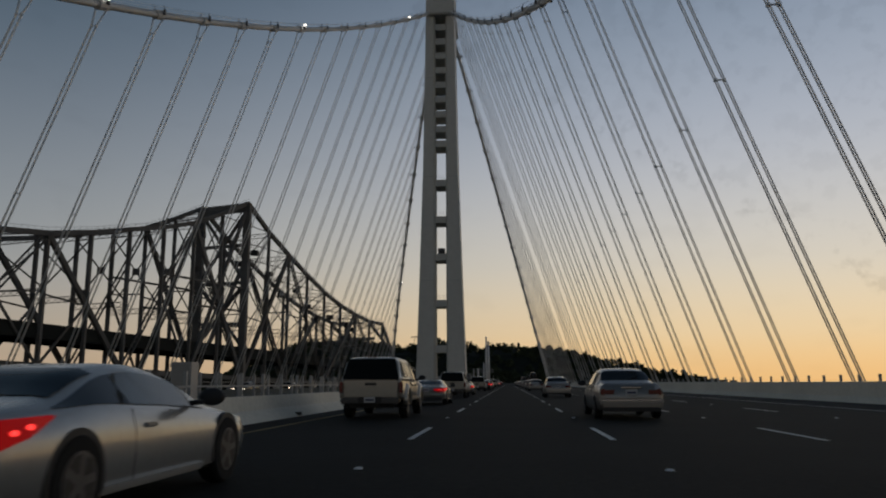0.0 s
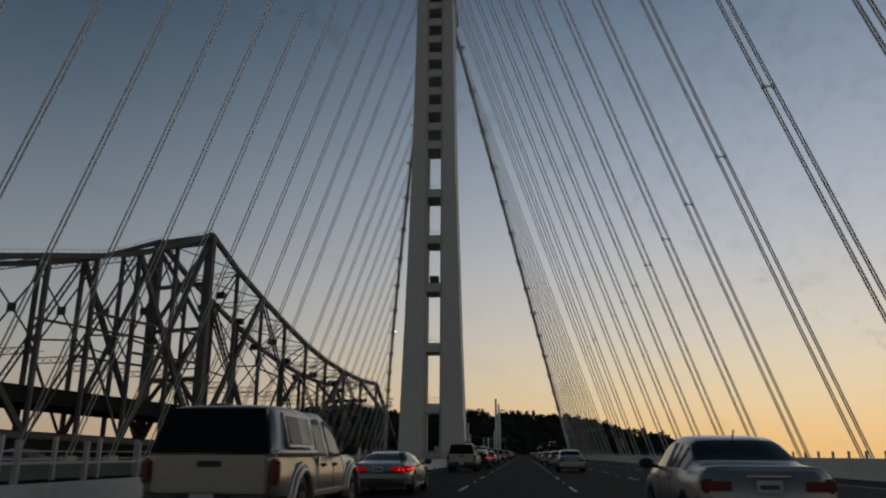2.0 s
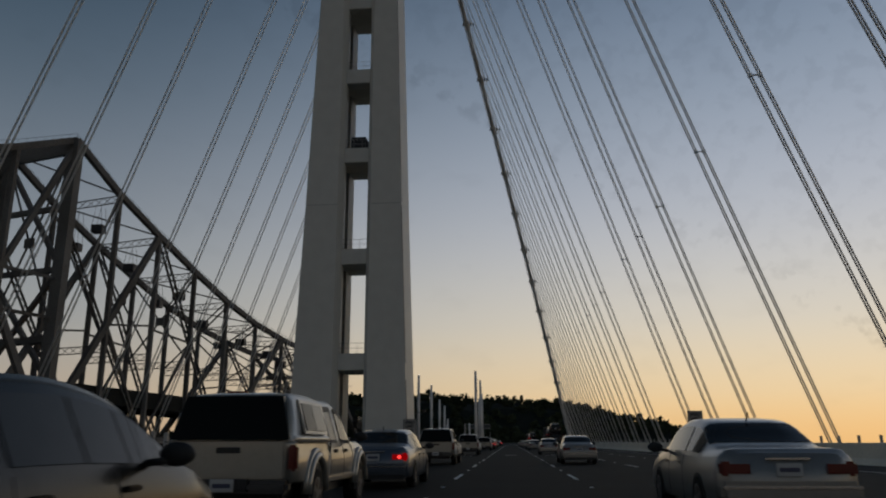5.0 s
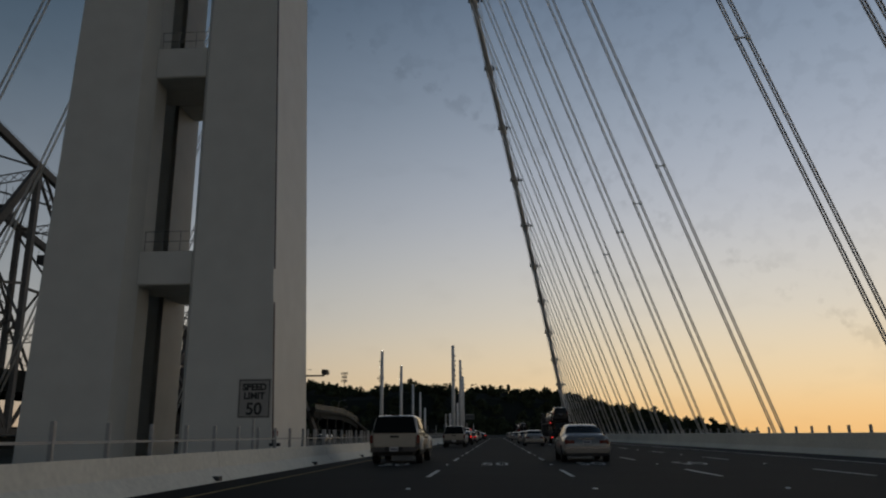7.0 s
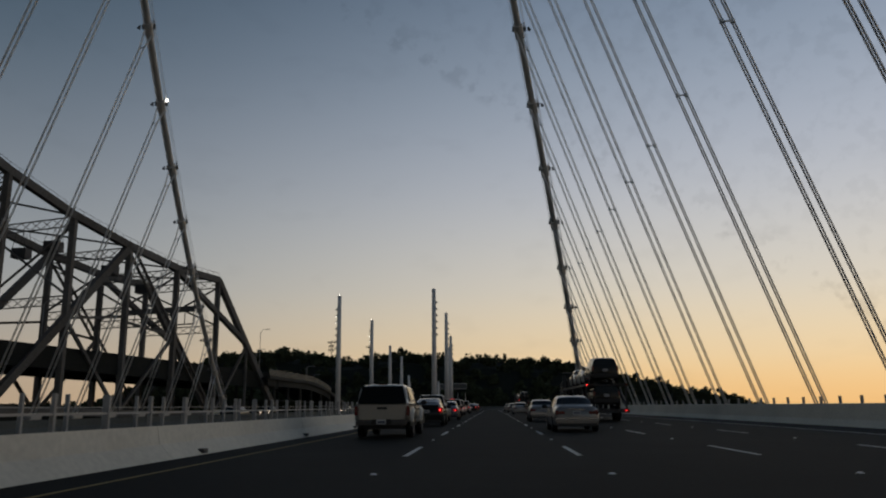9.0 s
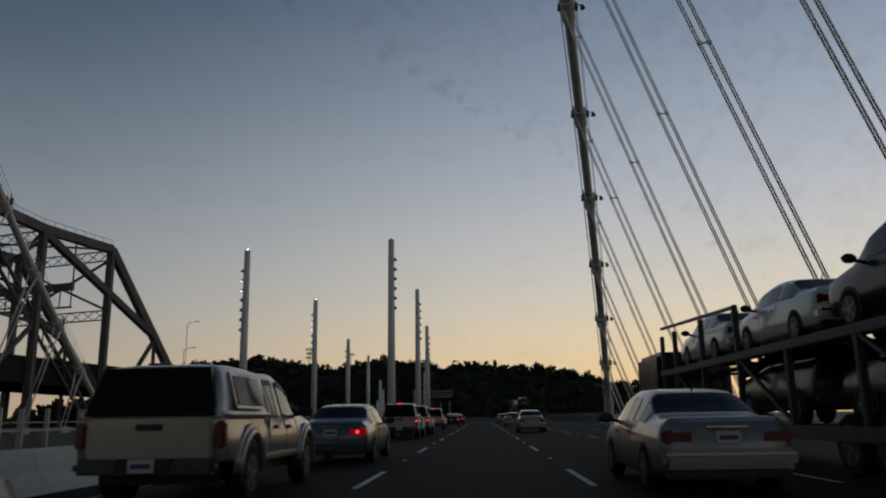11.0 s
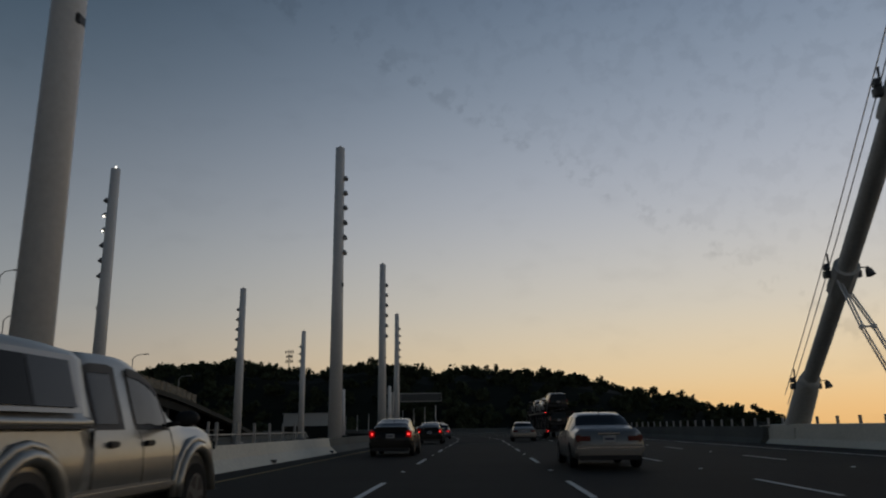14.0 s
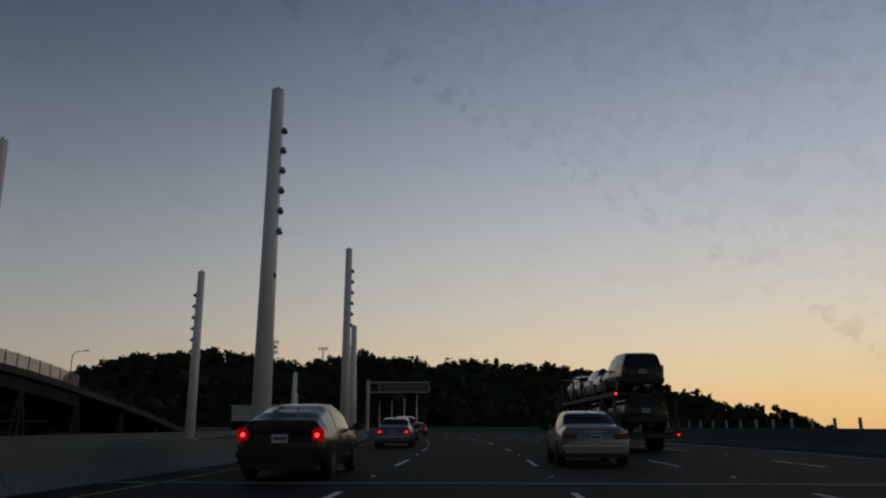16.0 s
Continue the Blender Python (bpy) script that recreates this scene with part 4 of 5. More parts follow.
# ---- vehicles ----
def loft(stations, n=6):
    """A car shell from stations (y, floor, belt, top, half width, half roof width); rings run round from the floor over the roof."""
    def ring(y, zf, zb, zt, w, r):
        h = zb - zf
        half = [(w * 0.92, zf), (w * 0.985, zf + 0.08 * h), (w, zf + 0.42 * h), (w * 0.995, zf + 0.72 * h), (w * 0.94, zb),
                (r + (w * 0.92 - r) * 0.12, zb + (zt - zb) * 0.84), (r * 0.90, zb + (zt - zb) * 0.97), (r * 0.5, zt)]
        return [Vector((x, y, z)) for x, z in half] + [Vector((-x, y, z)) for x, z in half[::-1]]
    dense = []
    for i in range(len(stations) - 1):
        p0, p1, p2, p3 = (stations[max(i - 1, 0)], stations[i], stations[i + 1], stations[min(i + 2, len(stations) - 1)])
        for k in range(n):
            f = k / n
            dense.append([0.5 * (2 * b + (c - a) * f * 0.6 + (2 * (c - b) * 3 - (c - a) * 0.6 * 2 - (d - b) * 0.6) * f * f + (2 * (b - c) * 2 + (c - a) * 0.6 + (d - b) * 0.6) * f ** 3) for a, b, c, d in zip(p0, p1, p2, p3)])
            dense[-1][0] = p1[0] + (p2[0] - p1[0]) * f
    dense.append(list(stations[-1]))
    rings = [ring(*s) for s in dense]
    bm = bmesh.new()
    vs = [[bm.verts.new(p) for p in rg] for rg in rings]
    m = len(vs[0])
    for p, q in zip(vs, vs[1:]):
        for i in range(m):
            bm.faces.new((p[i], p[(i + 1) % m], q[(i + 1) % m], q[i]))
    bm.faces.new(vs[0][::-1])
    bm.faces.new(vs[-1])
    return bm, rings, dense


def patch(rings, i0, i1, cols, lift=0.008, low=0.0, high=1.0, taper=0):
    """A glass sheet that lies just over the shell between rings i0 and i1 and ring columns cols; low and high trim it across."""
    bm = bmesh.new()
    grid_v = []
    for i in range(i0, i1 + 1):
        rg = rings[i]
        row_p = [rg[c].copy() for c in cols]
        first, last = row_p[0].copy(), row_p[-1].copy()
        if len(row_p) == 2:
            f = min(1.0, (i - i0 + 0.15) / taper) ** 0.6 if taper else 1.0
            row_p = [first.lerp(last, 0.36 + (low - 0.36) * f), first.lerp(last, 0.40 + (high - 0.40) * f)]
        grid_v.append(row_p)
    verts_g = []
    for a, row_p in enumerate(grid_v):
        out = []
        for b, p in enumerate(row_p):
            du = grid_v[min(a + 1, len(grid_v) - 1)][b] - grid_v[max(a - 1, 0)][b]
            dv = row_p[min(b + 1, len(row_p) - 1)] - row_p[max(b - 1, 0)]
            nrm = du.cross(dv).normalized()
            if nrm.dot(Vector((p.x, 0, 1.0))) < 0:
                nrm = -nrm
            out.append(bm.verts.new(p + nrm * lift))
        verts_g.append(out)
    for p, q in zip(verts_g, verts_g[1:]):
        for b in range(len(p) - 1):
            bm.faces.new((p[b], p[b + 1], q[b + 1], q[b]))
    return bm


def wheel(x, y, r, w, parent, sx):
    bm = bmesh.new()
    rod(bm, [(x - w / 2, y, r), (x - w / 2 + 0.04, y, r), (x + w / 2 - 0.04, y, r), (x + w / 2, y, r)], r, 24)
    for v in bm.verts:
        if abs(v.co.x - x) > w / 2 - 0.01:
            d = Vector((0, v.co.y - y, v.co.z - r))
            v.co = Vector((v.co.x, y + d.y * 0.93, r + d.z * 0.93))
    tyre = part("wheel", bm, TYRE, parent, smooth=False)
    face = x + sx * (w / 2 + 0.006)
    bm = rod(bmesh.new(), [(face - sx * 0.05, y, r), (face, y, r)], r * 0.64, 20)
    part("rim", bm, RIM, tyre)
    bm = bmesh.new()
    for k in range(5):
        a0 = k * 1.2566 + 0.3
        a1 = a0 + 0.92
        ps = [(face + sx * 0.004, y + math.cos(a) * r * q, r + math.sin(a) * r * q) for q, a in ((0.20, a0 + 0.32), (0.57, a0), (0.60, (a0 + a1) / 2), (0.57, a1), (0.20, a1 - 0.32))]
        bm.faces.new([bm.verts.new(p) for p in ps])
    part("rim_gap", bm, BLACK_PLASTIC_AND_SHADE, tyre)


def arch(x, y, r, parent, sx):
    """A half disc on the body side, its black standing for the shade in a wheel arch hollow."""
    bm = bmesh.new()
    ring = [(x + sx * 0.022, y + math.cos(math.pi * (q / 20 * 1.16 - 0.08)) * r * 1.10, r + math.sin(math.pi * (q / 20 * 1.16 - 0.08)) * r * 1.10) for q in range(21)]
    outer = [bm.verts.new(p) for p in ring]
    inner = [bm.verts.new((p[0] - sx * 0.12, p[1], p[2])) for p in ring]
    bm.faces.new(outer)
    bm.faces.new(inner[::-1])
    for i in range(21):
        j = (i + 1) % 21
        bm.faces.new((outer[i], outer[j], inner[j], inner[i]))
    part("wheel_arch", bm, BLACK_PLASTIC_AND_SHADE, parent)


def plate(y, z, parent, w=0.32):
    p = part("number_plate", boxed((-w / 2, y - 0.02, z), (w / 2, y, z + 0.16), 0.006), PLATE, parent, "pale number plate")
    part("plate_bar", boxed((-w * 0.38, y - 0.025, z + 0.05), (w * 0.38, y - 0.0205, z + 0.105)), PLATE_INK, p)


def mirror(x, y, z, parent, material):
    sx = 1 if x > 0 else -1
    bm = bmesh.new()
    bmesh.ops.create_uvsphere(bm, u_segments=14, v_segments=8, radius=1.0)
    for v in bm.verts:
        v.co = Vector((x + sx * 0.11 + v.co.x * 0.13, y + (v.co.y * 0.10 if v.co.y > 0 else v.co.y * 0.035), z + 0.09 + v.co.z * 0.085))
    beam(bm, (x - sx * 0.10, y, z + 0.03), (x + sx * 0.05, y, z + 0.05), 0.05)
    part("door_mirror", bm, material, parent, smooth=True)


def tail(name, lo, hi, parent, lens, core=None, bevel=0.03):
    t = part(name, boxed(lo, hi, bevel), lens, parent)
    if core:
        c = [(a + b) / 2 for a, b in zip(lo, hi)]
        part("bulb", rod(bmesh.new(), [(c[0], lo[1] - 0.008, c[2]), (c[0], lo[1] + 0.02, c[2])], 0.045, 14), core, t)
    return t


def saloon(name, label, stations, colour, seg, lit, rear, front_wheel, back_wheel, r=0.32, glass=GLASS, category="car", group="", rear_cols=(6, 7, 8, 9), handle=True):
    """seg: ring numbers where the rear glass, the side glass and the windscreen begin and end."""
    ob = thing(name, label, category, group)
    bm, rings, dense = loft(stations)
    body = part("body", bm, colour, ob, smooth=True)
    n = 6
    (g0, g1), (s0, sm, s1), (w0, w1) = seg
    part("rear_window", patch(rings, g0, g1, (5, 6, 7, 8, 9, 10)), glass, ob, "dark rear window", smooth=True)
    part("windscreen", patch(rings, w0, w1, (5, 6, 7, 8, 9, 10)), glass, ob, smooth=True)
    for cols in ((4, 5), (11, 10)):
        sleek = rear is coupe_rear
        part("side_window", patch(rings, s0, sm if sleek else sm - 1, cols, 0.008, 0.10, 0.92, 7 if sleek else 0), glass, ob, smooth=True)
        part("side_window", patch(rings, sm, s1, cols, 0.012 if sleek else 0.008, 0.10, 0.92), LIGHT_GLASS if sleek else glass, ob, smooth=True)
    w = stations[len(stations) // 2][4]
    zb = stations[len(stations) // 2][2]
    for sx in (-1, 1):
        for y in (back_wheel, front_wheel):
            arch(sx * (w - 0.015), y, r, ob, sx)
            wheel(sx * (w - 0.085), y, r, 0.21, ob, sx)
        ym = rings[w0][0].y
        mirror(sx * (w + 0.03), ym + 0.05, zb + 0.0, ob, BLACK_PLASTIC_AND_SHADE)
        yh = rings[sm][0].y
        if handle:
            for yy in ((yh + 0.16,) if rear is coupe_rear else (yh + 0.10, yh + 1.1)):
                if yy < front_wheel - 0.6:
                    part("door_handle", boxed((sx * w * 0.99 - 0.02, yy, zb - 0.14), (sx * w * 0.99 + 0.02, yy + 0.19, zb - 0.10), 0.01), colour, ob)
        for yy in ((yh + 0.05,) if rear is coupe_rear else (yh, yh + 1.02)):
            if back_wheel + 0.4 < yy < front_wheel - 0.3:
                near = min(rings, key=lambda rg: abs(rg[0].y - yy))
                cols = (1, 2, 3, 4) if sx > 0 else (14, 13, 12, 11)
                part("door_seam", rod(bmesh.new(), [near[c] for c in cols], 0.005, 4), BLACK_PLASTIC_AND_SHADE, body)
    yf = stations[-1][0]
    for sx in (-1, 1):
        part("headlamp", boxed((sx * 0.60 - 0.15, yf - 0.22, stations[-1][2] - 0.12), (sx * 0.60 + 0.15, yf + 0.01, stations[-1][2]), 0.04), HEAD_LIT if group.startswith("oncoming") else LIGHT_GLASS, ob)
    rear(ob, colour, lit)
    return ob


def sedan_rear(ob, colour, lit):
    for sx in (-1, 1):
        a, b = sorted((sx * 0.84, sx * 0.44))
        tail("tail_lamp", (a, -0.02, 0.66), (b, 0.14, 0.84), ob, TAIL_LIT if lit else TAIL_DARK, TAIL_CORE if lit else None)
    part("bumper", boxed((-0.86, -0.09, 0.34), (0.86, 0.22, 0.60), 0.07), colour, ob)
    part("bumper_strip", boxed((-0.84, -0.105, 0.50), (0.84, -0.05, 0.55), 0.015), CHROME, ob)
    part("lower_valance", boxed((-0.78, -0.03, 0.22), (0.78, 0.3, 0.35), 0.03), BLACK_PLASTIC_AND_SHADE, ob)
    part("boot_trim", boxed((-0.28, -0.035, 0.86), (0.28, -0.005, 0.885), 0.008), CHROME, ob)
    plate(-0.03, 0.66, ob)
    part("aerial", rod(bmesh.new(), [(0, 1.55, 1.38), (0, 1.45, 1.50)], 0.012, 5), BLACK_PLASTIC_AND_SHADE, ob)


def hatch_rear(ob, colour, lit):
    for sx in (-1, 1):
        a, b = sorted((sx * 0.84, sx * 0.60))
        tail("tail_lamp", (a, -0.02, 0.72), (b, 0.12, 0.98), ob, TAIL_LIT, TAIL_CORE)
    part("bumper", boxed((-0.84, -0.10, 0.34), (0.84, 0.2, 0.62), 0.08), colour, ob)
    part("lower_glass", boxed((-0.58, -0.018, 0.92), (0.58, 0.0, 1.06), 0.02), GLASS, ob)
    part("spoiler", boxed((-0.62, 0.02, 1.07), (0.62, 0.2, 1.11), 0.02), colour, ob)
    part("lower_valance", boxed((-0.76, -0.03, 0.2), (0.76, 0.3, 0.35), 0.03), BLACK_PLASTIC_AND_SHADE, ob)
    plate(-0.02, 0.70, ob)
    part("aerial", rod(bmesh.new(), [(0, 1.4, 1.47), (0, 1.25, 1.62)], 0.012, 5), BLACK_PLASTIC_AND_SHADE, ob)


def suv_rear(ob, colour, lit):
    for sx in (-1, 1):
        a, b = sorted((sx * 0.86, sx * 0.70))
        tail("tail_lamp", (a, -0.02, 0.82), (b, 0.12, 1.12), ob, TAIL_LIT if lit else TAIL_DARK, TAIL_CORE if lit else None)
    part("bumper", boxed((-0.86, -0.10, 0.38), (0.86, 0.2, 0.66), 0.07), BLACK_PLASTIC_AND_SHADE, ob)
    plate(-0.02, 0.78, ob)
    for sx in (-1, 1):
        part("roof_rail", rod(bmesh.new(), [(sx * 0.56, 0.6, 1.66), (sx * 0.56, 2.6, 1.70)], 0.025, 6), CHROME, ob)


def coupe_rear(ob, colour, lit):
    for sx in (-1, 1):
        bm = bmesh.new()
        upper = [(0.36, -0.01, 0.745), (0.56, 0.0, 0.77), (0.74, 0.04, 0.79), (0.865, 0.13, 0.8), (0.925, 0.34, 0.81), (0.935, 0.56, 0.815)]
        lower = [(0.38, -0.03, 0.675), (0.56, -0.02, 0.625), (0.74, 0.02, 0.605), (0.875, 0.12, 0.615), (0.935, 0.32, 0.685), (0.94, 0.54, 0.795)]
        rows4 = []
        for push, edge in ((0.03, upper), (-0.012, upper), (-0.018, lower), (0.03, lower)):
            rows4.append([bm.verts.new((sx * (x - push * (1 if y > 0.08 else 0.2)), y + push * (1 if y < 0.3 else 0.2), z)) for x, y, z in edge])
        for j in range(4):
            for i in range(5):
                bm.faces.new((rows4[j][i], rows4[j][i + 1], rows4[(j + 1) % 4][i + 1], rows4[(j + 1) % 4][i]))
        t = part("tail_lamp", bm, TAIL_LIT, ob, "lit red tail lamp")
        for x, y, z in ((0.60, -0.045, 0.70), (0.73, -0.01, 0.69), (0.85, 0.06, 0.70), (0.925, 0.20, 0.72), (0.945, 0.32, 0.75)):
            part("bulb", boxed((sx * x - 0.022, y - 0.03, z - 0.016), (sx * x + 0.022, y + 0.02, z + 0.016), 0.012), TAIL_CORE, t)
    part("bumper", boxed((-0.86, -0.09, 0.36), (0.86, 0.22, 0.66), 0.09), colour, ob)
    part("lower_valance", boxed((-0.76, -0.03, 0.2), (0.76, 0.3, 0.37), 0.03), BLACK_PLASTIC_AND_SHADE, ob)
    for sx in (-1, 1):
        part("side_sill", boxed((sx * 0.90 - 0.05, 1.25, 0.20), (sx * 0.90 + 0.03, 3.15, 0.29), 0.025), colour, ob)
    plate(-0.06, 0.62, ob)


SEDAN = [(0.0, 0.36, 0.84, 0.94, 0.74, 0.62), (0.12, 0.28, 0.88, 1.00, 0.87, 0.70), (0.85, 0.24, 0.90, 1.04, 0.90, 0.70), (1.55, 0.22, 0.91, 1.38, 0.90, 0.60),
         (2.35, 0.22, 0.91, 1.44, 0.90, 0.61), (3.05, 0.22, 0.91, 1.37, 0.90, 0.62), (3.75, 0.22, 0.90, 1.00, 0.90, 0.70), (4.6, 0.26, 0.76, 0.84, 0.86, 0.66), (4.8, 0.36, 0.62, 0.68, 0.72, 0.55)]
HATCH = [(0.0, 0.36, 0.86, 1.06, 0.74, 0.64), (0.12, 0.28, 0.92, 1.12, 0.85, 0.66), (0.75, 0.24, 0.92, 1.30, 0.87, 0.60), (1.45, 0.22, 0.92, 1.45, 0.87, 0.58),
         (2.15, 0.22, 0.92, 1.49, 0.87, 0.58), (2.85, 0.22, 0.91, 1.40, 0.87, 0.60), (3.75, 0.22, 0.88, 0.99, 0.87, 0.68), (4.3, 0.26, 0.72, 0.80, 0.82, 0.62), (4.45, 0.36, 0.60, 0.66, 0.70, 0.5)]
SUV = [(0.0, 0.42, 1.02, 1.10, 0.78, 0.66), (0.10, 0.34, 1.04, 1.58, 0.88, 0.64), (0.55, 0.30, 1.04, 1.68, 0.90, 0.64), (1.5, 0.28, 1.04, 1.72, 0.91, 0.65),
       (2.4, 0.28, 1.04, 1.72, 0.91, 0.65), (3.0, 0.28, 1.04, 1.60, 0.91, 0.66), (3.6, 0.28, 1.02, 1.14, 0.91, 0.72), (4.4, 0.32, 0.92, 1.02, 0.88, 0.70), (4.6, 0.42, 0.74, 0.80, 0.76, 0.6)]
COUPE = [(0, 0.38, 0.718, 0.796, 0.74, 0.6), (0.14, 0.28, 0.782, 0.857, 0.88, 0.68), (0.75, 0.22, 0.816, 0.91, 0.93, 0.66), (1.55, 0.19, 0.826, 1.139, 0.92, 0.57),
         (2.15, 0.19, 0.799, 1.194, 0.92, 0.57), (2.75, 0.19, 0.772, 1.121, 0.92, 0.59), (3.5, 0.19, 0.745, 0.813, 0.925, 0.7), (4.35, 0.24, 0.646, 0.69, 0.88, 0.68), (4.63, 0.36, 0.503, 0.53, 0.72, 0.52)]
SILVER = paint("silver_paint", (0.24, 0.235, 0.225), 0.5, 0.34)
PEARL = paint("pearl_white_paint", (0.31, 0.315, 0.305), 0.35, 0.26)
CHAMPAGNE = paint("champagne_paint", (0.285, 0.272, 0.242), 0.5, 0.34)
BLACK_PAINT = paint("black_paint", (0.010, 0.011, 0.011), 0.1, 0.25, 0.12)
BLUE_PAINT = paint("slate_blue_paint", (0.09, 0.11, 0.14), 0.4, 0.3)
TAN_PAINT = paint("tan_paint", (0.22, 0.18, 0.14), 0.4, 0.32)
MAROON = paint("maroon_paint", (0.05, 0.012, 0.012), 0.3, 0.25)
WHITE_PAINT = paint("white_paint", (0.6, 0.6, 0.58), 0.0, 0.3)

SEG_SEDAN = ((13, 17), (14, 21, 34), (31, 35))
SEG_HATCH = ((4, 16), (10, 19, 34), (31, 35))
SEG_SUV = ((2, 6), (7, 16, 33), (31, 35))
SEG_COUPE = ((13, 18), (12, 20, 34), (31, 35))
TRAFFIC = "traffic on the bridge"


def make_pickup(lit=False):
    ob = thing("pickup_truck", "silver double-cab pickup with a camper shell and " + ("lit brake lamps" if lit else "unlit lamps"), "pickup truck", TRAFFIC)
    w = 0.93
    bed = [(0.0, 0.62, 1.06, 1.10, 0.88, 0.84), (0.05, 0.56, 1.07, 1.11, w, 0.88), (1.0, 0.52, 1.07, 1.11, w, 0.88), (2.0, 0.50, 1.07, 1.11, w, 0.88)]
    bm, rings, _ = loft(bed)
    part("bed", bm, CHAMPAGNE, ob, smooth=True)
    cab = [(2.03, 0.50, 1.07, 1.72, w, 0.66), (2.2, 0.48, 1.07, 1.78, w, 0.67), (2.9, 0.46, 1.07, 1.79, w, 0.67), (3.35, 0.46, 1.07, 1.70, w, 0.67), (4.05, 0.46, 1.06, 1.17, w, 0.74), (4.9, 0.48, 1.02, 1.12, 0.91, 0.72), (5.25, 0.56, 0.86, 0.92, 0.80, 0.6)]
    bm, rings, _ = loft(cab)
    body = part("cab", bm, CHAMPAGNE, ob, smooth=True)
    part("windscreen", patch(rings, 19, 23, (5, 6, 7, 8, 9, 10)), GLASS, ob, smooth=True)
    for cols in ((4, 5), (11, 10)):
        for i0, i1 in ((3, 10), (12, 21)):
            part("window_seal", patch(rings, i0, i1, cols, 0.006, 0.02, 0.97), BLACK_PLASTIC_AND_SHADE, ob, smooth=True)
            part("side_window", patch(rings, i0 + (1 if i0 < 5 else 0), i1 - 1, cols, 0.014, 0.10, 0.86), GLASS, ob, smooth=True)
            part("rain_guard", patch(rings, i0, i1 - 1, cols, 0.022, 0.84, 0.98), BLACK_PLASTIC_AND_SHADE, ob, smooth=True)
    shell = [(0.02, 1.10, 1.12, 1.13, 0.86, 0.84), (0.14, 1.09, 1.19, 1.50, 0.89, 0.80), (0.26, 1.09, 1.19, 1.74, 0.91, 0.74), (0.6, 1.09, 1.19, 1.79, 0.91, 0.73), (1.4, 1.09, 1.19, 1.79, 0.91, 0.73), (2.01, 1.09, 1.19, 1.76, 0.91, 0.73)]
    bm, _, _ = loft(shell)
    canopy = part("camper_shell", bm, CHAMPAGNE, ob, "camper shell over the bed", smooth=True)
    gl = bmesh.new()
    for p in ((-0.82, -0.045, 1.13), (0.82, -0.045, 1.13), (0.68, 0.10, 1.715), (-0.68, 0.10, 1.715)):
        gl.verts.new(p)
    gl.verts.ensure_lookup_table()
    front = list(gl.verts)
    back = [gl.verts.new(v.co + Vector((0, 0.10, 0.0))) for v in front]
    gl.faces.new(front)
    gl.faces.new(back[::-1])
    for i in range(4):
        gl.faces.new((front[i], front[(i + 1) % 4], back[(i + 1) % 4], back[i]))
    part("rear_window", gl, DARK_GLASS, canopy, "large dark rear window")
    for k in range(6):
        part("high_brake_lamp", boxed((-0.15 + 0.05 * k, 0.16, 1.757), (-0.112 + 0.05 * k, 0.24, 1.787), 0.006), TAIL_CORE if lit else TAIL_DARK, canopy)
    for sx in (-1, 1):
        bm = bmesh.new()
        loop = [(sx * 0.896, 0.54, 1.215), (sx * 0.896, 1.84, 1.215), (sx * 0.762, 1.84, 1.685), (sx * 0.762, 0.54, 1.685)]
        outer = [bm.verts.new((x + sx * 0.006, y, z)) for x, y, z in loop]
        inner = [bm.verts.new((x - sx * 0.03, y, z)) for x, y, z in loop]
        bm.faces.new(outer)
        bm.faces.new(inner[::-1])
        for i in range(4):
            bm.faces.new((outer[i], outer[(i + 1) % 4], inner[(i + 1) % 4], inner[i]))
        part("window_frame", bm, SILVER, canopy)
        part("shell_seam", boxed((sx * 0.915 - 0.012, 0.04, 1.092), (sx * 0.915 + 0.012, 2.0, 1.112)), BLACK_PLASTIC_AND_SHADE, canopy)
        part("rocker_panel", boxed((sx * 0.925 - 0.05, 1.68, 0.50), (sx * 0.925 + 0.03, 3.72, 0.60), 0.03), SILVER, ob)
        part("cab_gap", boxed((sx * 0.915 - 0.02, 2.005, 0.56), (sx * 0.915 + 0.008, 2.027, 1.08)), BLACK_PLASTIC_AND_SHADE, ob)
        for y0, y1, mt in ((0.62, 1.12, DARK_GLASS), (1.14, 1.74, GLASS)):
            bm = bmesh.new()
            ps = [(sx * 0.892, y0, 1.26), (sx * 0.892, y1, 1.26), (sx * 0.775, y1, 1.64), (sx * 0.775, y0, 1.64)]
            outer = [bm.verts.new((x + sx * 0.014, y, z)) for x, y, z in ps]
            inner = [bm.verts.new((x - sx * 0.02, y, z)) for x, y, z in ps]
            bm.faces.new(outer)
            bm.faces.new(inner[::-1])
            for i in range(4):
                bm.faces.new((outer[i], outer[(i + 1) % 4], inner[(i + 1) % 4], inner[i]))
            part("side_window", bm, mt, canopy)
        a, b = sorted((sx * 0.935, sx * 0.80))
        tail("tail_lamp", (a, -0.03, 0.72), (b, 0.10, 1.06), ob, TAIL_DARK, TAIL_CORE if lit else None)
        for y in (1.08, 4.30):
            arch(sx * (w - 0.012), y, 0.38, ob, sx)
            wheel(sx * (w - 0.10), y, 0.37, 0.25, ob, sx)
            bm = bmesh.new()
            pts = [(sx * (w + 0.015), y + math.cos(a2) * 0.50, 0.40 + math.sin(a2) * 0.50) for a2 in [math.pi * q / 10 for q in range(11)]]
            rod(bm, pts, 0.062, 8)
            wide_pts = [(sx * (w - 0.012), y + math.cos(a2) * 0.575, 0.40 + math.sin(a2) * 0.575) for a2 in [math.pi * q / 10 for q in range(11)]]
            rod(bm, wide_pts, 0.045, 8)
